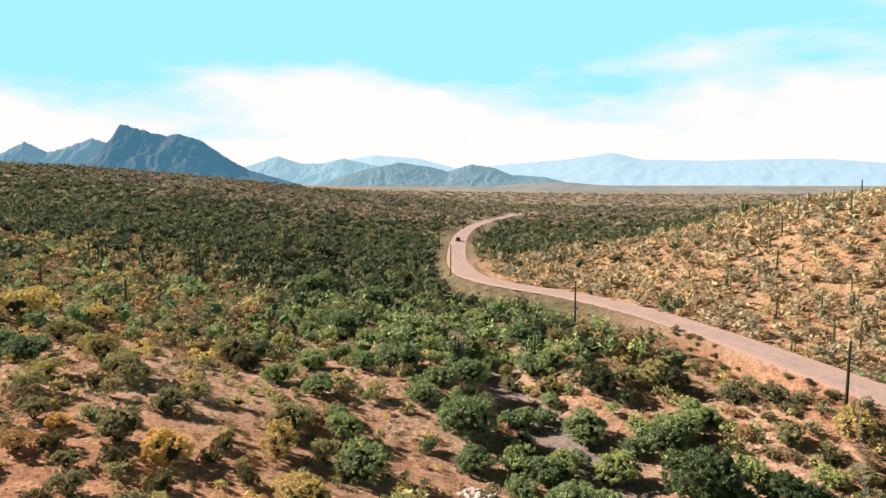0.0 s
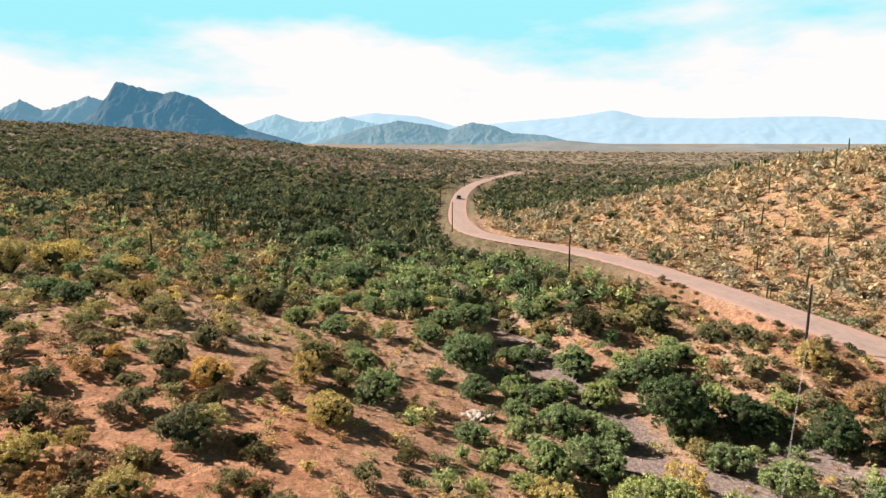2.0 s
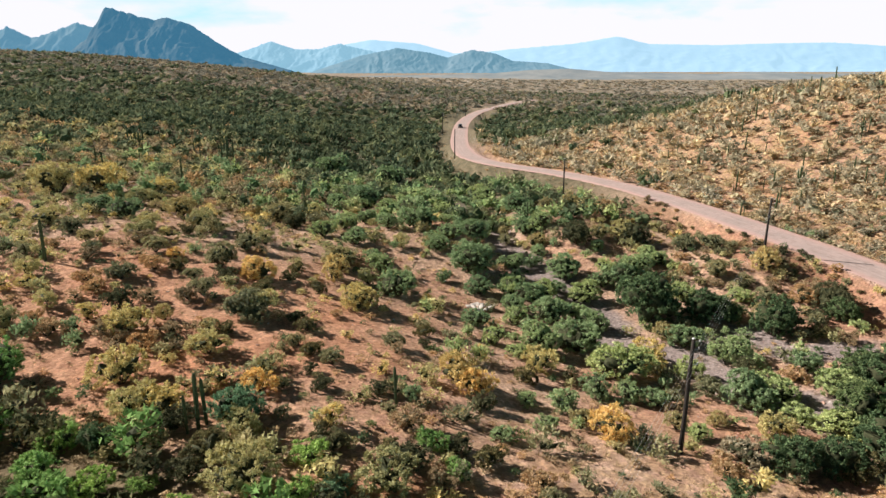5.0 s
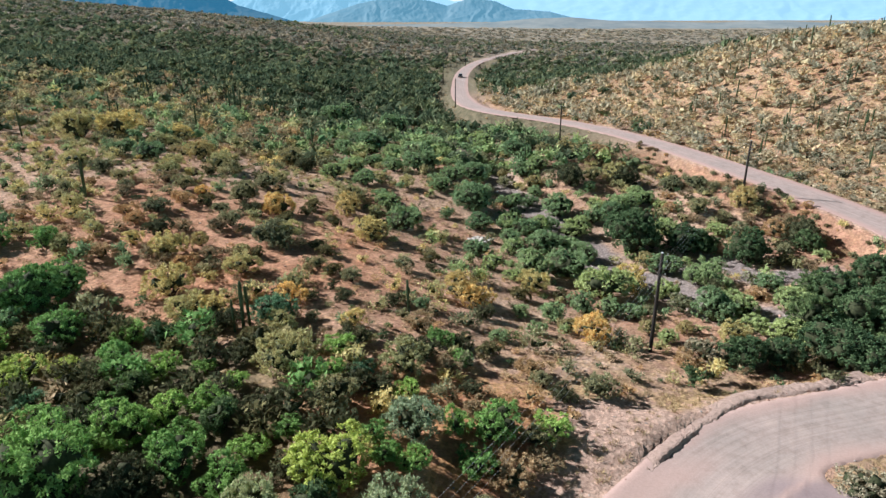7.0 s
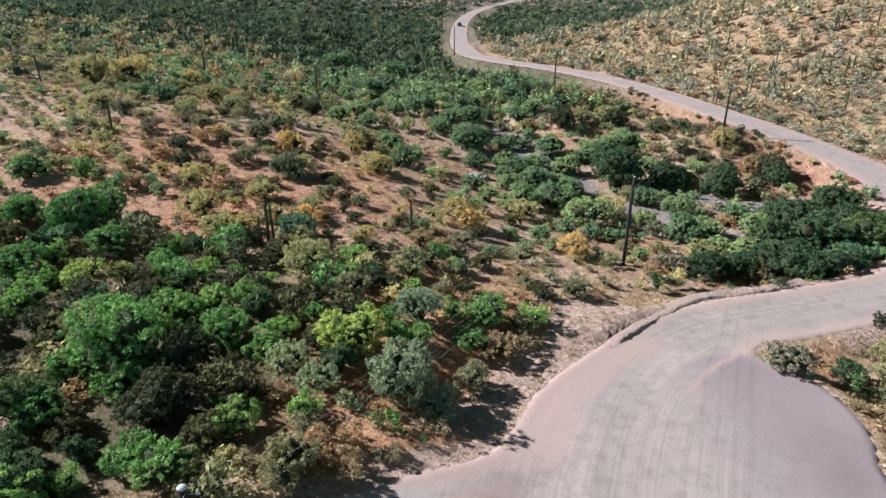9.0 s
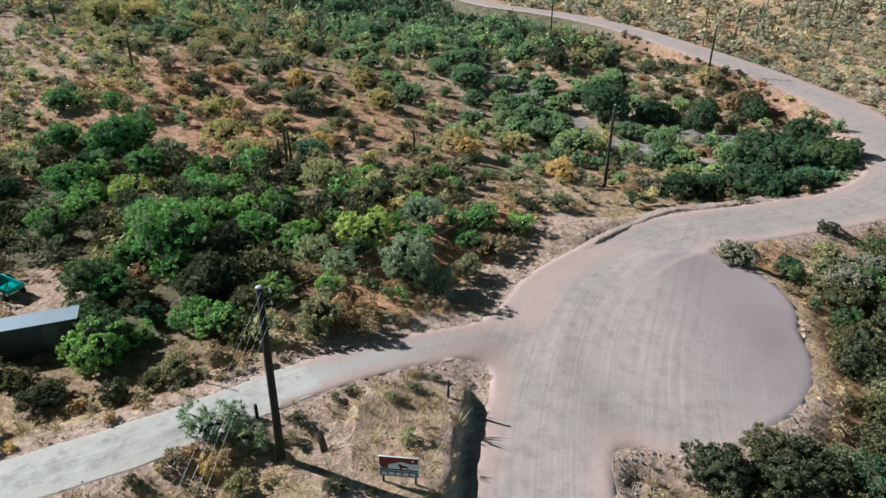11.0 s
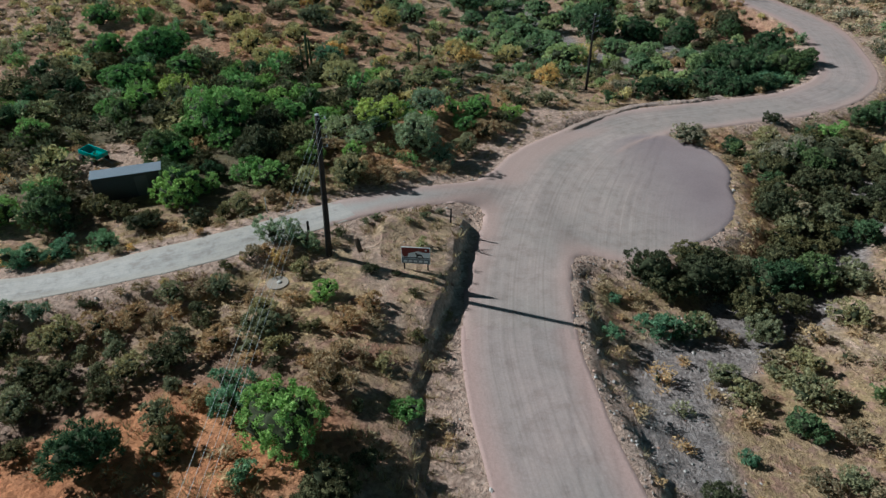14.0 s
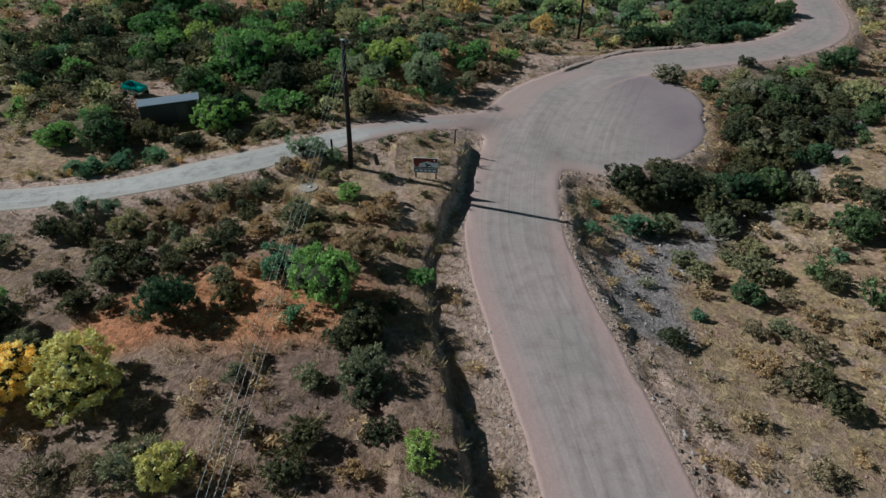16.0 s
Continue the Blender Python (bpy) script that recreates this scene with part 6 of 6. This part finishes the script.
box(bm, 0, 0.10, 0.22, 0.05, 0.05, 0.55, 0.006)
part("prop", bm, BROWN_BOARD, top)
top.matrix_basis = pose(-7.3, -19.3, height(-7.3, -19.3), -48, 0, 28)
tagged(top, "brown weathered board propped up on the dry ground", "board")

top = new("well_cover")
bm = bmesh.new()
limb(bm, [(0, 0, -0.15), (0, 0, 0.04), (0, 0, 0.05)], 0.66, 0.62, 28)
part("slab", bm, plain("dusty_concrete", (0.42, 0.34, 0.27), 0.95), top, smooth=False)
bm = bmesh.new()
limb(bm, [(0.1, 0, 0.04), (0.1, 0, 0.08)], 0.16, 0.15, 14)
part("hatch", bm, CONCRETE, top, "small pale hatch")
top.matrix_basis = pose(-11.8, -22.6, height(-11.8, -22.6), 0, 0, 0)
tagged(top, "round pale concrete cover lying in dry grass", "cover")


# ---- shed and yard among the trees ----
def shed():
    tin = plain("weathered_tin_roof", (0.36, 0.39, 0.43), 0.45, 0.4)
    boards = plain("dark_shed_boards", (0.07, 0.06, 0.05), 0.9)
    top = new("shed")
    L, D, H = 4.4, 0.95, 1.75
    for nm, cx, cy, sx, sy in (("front_wall", 0, -D / 2, L, 0.1), ("rear_wall", 0, D / 2, L, 0.1), ("side_wall", -L / 2 + 0.05, 0, 0.1, D - 0.1), ("side_wall", L / 2 - 0.05, 0, 0.1, D - 0.1)):
        bm = bmesh.new()
        box(bm, cx, cy, H / 2 - 0.1, sx, sy, H + 0.2, 0.01)
        part(nm, bm, boards, top)
    roof = new("roof")
    roof.parent = top
    for i in range(9):
        bm = bmesh.new()
        for k in range(4):
            limb(bm, [(-L / 2 + 0.07 + i * 0.53 + k * 0.13, -D / 2 - 0.15, H + 0.12), (-L / 2 + 0.07 + i * 0.53 + k * 0.13, D / 2 + 0.15, H + 0.24)], 0.009, 0.009, 5)
        ax = -L / 2 - 0.08 + i * 0.53
        vs = [bm.verts.new(v) for v in ((ax, -D / 2 - 0.15, H + 0.12), (ax + 0.53, -D / 2 - 0.15, H + 0.12), (ax + 0.53, D / 2 + 0.15, H + 0.24), (ax, D / 2 + 0.15, H + 0.24))]
        us = [bm.verts.new(v.co - Vector((0, 0, 0.03))) for v in vs]
        bm.faces.new(vs)
        bm.faces.new(us[::-1])
        for k in range(4):
            bm.faces.new((vs[k], us[k], us[(k + 1) % 4], vs[(k + 1) % 4]))
        part("roof_sheet", bm, tin, roof, smooth=False)
    bm = bmesh.new()
    box(bm, 1.0, -D / 2 - 0.07, 0.8, 0.85, 0.04, 1.6, 0.01)
    part("door", bm, plain("shed_door", (0.10, 0.085, 0.07), 0.8), top, "plain dark board door")
    top.matrix_basis = pose(-25.2, -11.3, height(-25.2, -11.3), 0, 0, 20)
    return tagged(top, "low dark board shed with a grey tin roof among trees", "shed")


shed()


def cart():
    teal = plain("turquoise_plastic", (0.01, 0.42, 0.36), 0.35)
    top = new("garden_cart")
    bm = bmesh.new()
    box(bm, 0, 0, 0.62, 1.9, 1.1, 0.06, 0.02)
    for sy in (-0.53, 0.53):
        box(bm, 0, sy, 0.80, 1.9, 0.05, 0.34, 0.015)
    for sx in (-0.93, 0.93):
        box(bm, sx, 0, 0.80, 0.05, 1.0, 0.34, 0.015)
    part("tub", bm, teal, top, "bright turquoise plastic tub")
    for sx, sy in ((-0.6, -0.62), (-0.6, 0.62), (0.6, -0.62), (0.6, 0.62)):
        bm = bmesh.new()
        limb(bm, [(sx, sy - 0.06, 0.3), (sx, sy + 0.06, 0.3)], 0.3, 0.3, 18)
        part("wheel", bm, WOOD_POLE, top, "black rubber wheel")
    bm = bmesh.new()
    rod(bm, (0.95, 0, 0.6), (1.9, 0, 0.35), 0.03, 0.03, 8)
    part("drawbar", bm, STEEL, top, "steel drawbar")
    top.matrix_basis = pose(-30.4, -5.8, height(-30.4, -5.8), 0, 8, -22)
    return tagged(top, "turquoise garden cart standing on bare yard ground", "cart")


cart()


# ---- pile of broken slabs in the wash ----
def slab_pile():
    rng = random.Random(5)
    top = new("stone_pile")
    for i in range(22):
        bm = bmesh.new()
        s = rng.uniform(0.35, 0.8)
        vs = bmesh.ops.create_icosphere(bm, subdivisions=1, radius=0.5)["verts"]
        for v in vs:
            v.co = Vector((v.co.x * s * 1.5, v.co.y * s, v.co.z * s * 0.55)) * rng.uniform(0.8, 1.2)
        ob = part("stone", bm, CONCRETE, top, smooth=False)
        a, r = rng.uniform(0, 6.28), 1.4 * math.sqrt(rng.uniform(0, 1))
        ob.matrix_basis = pose(r * 1.2 * math.cos(a), r * 0.8 * math.sin(a), 0.1 + 0.42 * (1.4 - r) * rng.uniform(0.3, 1), rng.uniform(-35, 35), rng.uniform(-35, 35), rng.uniform(0, 360))
    top.matrix_basis = pose(2.3, 50.2, height(2.3, 50.2) - 0.05, 0, 0, 15)
    return tagged(top, "heap of pale broken slabs in the dry wash", "stone pile")


slab_pile()


# ---- the far car ----
def car():
    paint, glass, tyre = plain("dark_car_paint", (0.03, 0.035, 0.045), 0.3), plain("car_glass", (0.02, 0.025, 0.03), 0.08), plain("tyre_rubber", (0.015, 0.015, 0.015), 0.9)
    top = new("car")
    bm = bmesh.new()
    box(bm, 0, 0, 0.72, 1.82, 4.5, 0.62, 0.14)
    part("body", bm, paint, top)
    bm = bmesh.new()
    r = bmesh.ops.create_cube(bm, size=1.0)
    for v in r["verts"]:
        k = 0.78 if v.co.z > 0 else 1.0
        v.co = Vector((v.co.x * 1.66 * k, v.co.y * 2.5 * k - 0.2, 1.03 + (v.co.z + 0.5) * 0.55))
    bmesh.ops.bevel(bm, geom=bm.edges[:], offset=0.06, segments=2, affect="EDGES")
    part("cabin", bm, glass, top, "dark glazed cabin")
    bm = bmesh.new()
    box(bm, 0, -0.2, 1.6, 1.28, 1.9, 0.05, 0.02)
    part("roof", bm, paint, top)
    for sx in (-0.86, 0.86):
        for sy in (-1.4, 1.4):
            bm = bmesh.new()
            limb(bm, [(sx - 0.1, sy, 0.34), (sx + 0.1, sy, 0.34)], 0.34, 0.34, 18)
            wheel = part("wheel", bm, tyre, top, "black tyre")
            bm = bmesh.new()
            limb(bm, [(sx - 0.11, sy, 0.34), (sx + 0.11, sy, 0.34)], 0.19, 0.19, 12)
            part("rim", bm, STEEL, wheel, "steel rim")
        bm = bmesh.new()
        box(bm, sx * 0.75, -2.25, 0.82, 0.3, 0.06, 0.14, 0.02)
        part("headlight", bm, CERAMIC, top, "pale headlight")
    top.matrix_basis = pose(4.0, 262, -2.98, 0, 0, 2)
    return tagged(top, "small dark car driving on the far dirt road", "car")


car()


# ---- dry grass and stones ----
def tufts(name, x, y, size, seed, label):
    rng = np.random.RandomState(seed)
    z = land(x, y, False)
    n, blades = len(x), 24
    a = rng.uniform(0, 2 * np.pi, (n, blades))
    r = rng.uniform(0, 0.28, (n, blades)) * size[:, None]
    h = rng.uniform(0.5, 1.1, (n, blades)) * size[:, None] * 0.42
    bx, by = x[:, None] + r * np.cos(a), y[:, None] + r * np.sin(a)
    lean = rng.uniform(0.2, 1.1, (n, blades)) * h
    t = a + rng.uniform(-0.8, 0.8, (n, blades))
    wide = 0.022 * size[:, None] + 0 * a
    sx, sy = -np.sin(t) * wide, np.cos(t) * wide
    zz = z[:, None] - 0.03 + 0 * a
    base1, base2 = np.stack([bx - sx, by - sy, zz], -1), np.stack([bx + sx, by + sy, zz], -1)
    tip = np.stack([bx + lean * np.cos(t), by + lean * np.sin(t), zz + h], -1)
    v = np.stack([base1, base2, tip], 2).reshape(-1, 3)
    return tagged(mesh_object(name, v, np.arange(len(v)).reshape(-1, 3), LEAF["straw"], smooth=False), label, "grass", kind="stuff")


x, y, rng = strewn(71, -45, 50, -58, 24, 0.8)
d = paved(x, y)[0]
edge = np.exp(-((d - 1.6) / 1.7)**2)
ok = (d > np.where(x < -3, 0.1, 0.5)) & (rng.uniform(0, 1, len(x)) < 0.10 + 0.85 * edge + 0.35 * patches(x, y, 0.2, 2.0) ** 2) & (away(x, y, SOUTH_PTS)[0] > 2.2)
tufts("dry_grass", x[ok], y[ok], rng.uniform(0.35, 0.95, len(x))[ok], 72, "dry straw-coloured grass tufts along the road banks")


x, y, rng = strewn(75, -26, -1, -47, -13, 0.85)
ok = (paved(x, y)[0] > 0.6) & (rng.uniform(0, 1, len(x)) < 0.15 + 0.7 * patches(x, y, 0.35, 1.0)) & ~((x > -9) & (x < -3) & (y > -25) & (y < -17) & (rng.uniform(0, 1, len(x)) < 0.85))
tufts("tall_dry_grass", x[ok], y[ok], rng.uniform(0.5, 1.35, len(x))[ok], 76, "rust-coloured dry grass clumps below the driveway")
x, y, rng = strewn(73, -60, 46, 16, 66, 1.15)
ok = (paved(x, y)[0] > 0.8) & (away(x, y, WASH_PTS)[0] > 3) & (rng.uniform(0, 1, len(x)) < 0.2 + 0.6 * patches(x, y, 0.25, 4.0))
tufts("dry_grass_slope", x[ok], y[ok], rng.uniform(0.3, 0.8, len(x))[ok], 74, "dry straw-coloured grass tufts on the open slope")


def stones(name, x, y, size, seed, mat, label):
    rng = np.random.RandomState(seed)
    z = land(x, y, False)
    o = np.array([(1, 0, 0), (0, 1, 0), (-1, 0, 0), (0, -1, 0), (0, 0, 1), (0.6, 0.6, 0.6), (-0.6, 0.5, 0.55), (0, 0, -1)], float)
    f = np.array([(0, 5, 4), (0, 1, 5), (5, 1, 4), (1, 6, 4), (1, 2, 6), (6, 2, 4), (2, 3, 4), (3, 0, 4), (1, 0, 7), (2, 1, 7), (3, 2, 7), (0, 3, 7)])
    n = len(x)
    a = rng.uniform(0, 2 * np.pi, (n, 1))
    v = o[None] * rng.uniform(0.65, 1.3, (n, 8, 3)) * size[:, None, None] * np.array([1, 0.8, 0.55])
    px, py = v[..., 0] * np.cos(a) - v[..., 1] * np.sin(a), v[..., 0] * np.sin(a) + v[..., 1] * np.cos(a)
    q = np.stack([px + x[:, None], py + y[:, None], v[..., 2] + z[:, None] + 0.02], -1).reshape(-1, 3)
    return tagged(mesh_object(name, q, (f[None] + (np.arange(n) * 8)[:, None, None]).reshape(-1, 3), mat, smooth=False), label, "stones", kind="stuff")


def stone_material(name, dark, light):
    m, n, l, b = material(name, 0.9, 0.15)
    geo = n.new("ShaderNodeNewGeometry")
    l.new(ramp(n, l, geo.outputs["Random Per Island"], [(0.0, dark), (1.0, light)]), b.inputs["Base Color"])
    return m


GREY_STONE = stone_material("grey_stone", (0.22, 0.19, 0.17), (0.55, 0.49, 0.44))
BROWN_STONE = stone_material("brown_rubble", (0.09, 0.07, 0.06), (0.40, 0.32, 0.27))
RED_STONE = stone_material("red_stone", (0.20, 0.10, 0.07), (0.50, 0.32, 0.24))
x, y, rng = strewn(81, -45, 50, -58, 60, 0.62)
d, w = paved(x, y)[0], np.minimum(away(x, y, WASH_PTS)[0], away(x, y, SOUTH_PTS)[0])
berm = np.exp(-((d - 0.3) / 0.45)**2)
ok = (d > -0.25) & (rng.uniform(0, 1, len(x)) < 0.06 + 0.75 * berm + 0.5 * (w < 3.0) + 0.25 * patches(x, y, 0.15, 1.0) ** 3)
s = rng.uniform(0.03, 0.11, len(x)) * (1 + 1.2 * (rng.uniform(0, 1, len(x)) > 0.94))
grey = rng.uniform(0, 1, len(x)) < np.where(w < 3.5, 0.9, 0.35)
ex, ey, rng = strewn(85, 0, 18, -58, -15, 0.33)
ed = paved(ex, ey)[0]
ek = (ed > 0.0) & (ed < 2.0) & (ex > 4) & (rng.uniform(0, 1, len(ex)) < (0.85 - 0.3 * ed) * (0.25 + patches(ex, ey, 0.9)))
stones("rubble", ex[ek], ey[ek], (rng.uniform(0.15, 0.40, len(ex)) ** 2)[ek], 86, BROWN_STONE, "broken grey-brown rubble along the road ditch")
stones("grey_stones", x[ok & grey], y[ok & grey], s[ok & grey], 82, GREY_STONE, "loose grey stones along the wash and road edge")
stones("red_stones", x[ok & ~grey], y[ok & ~grey], s[ok & ~grey], 83, RED_STONE, "loose reddish stones strewn on the soil")
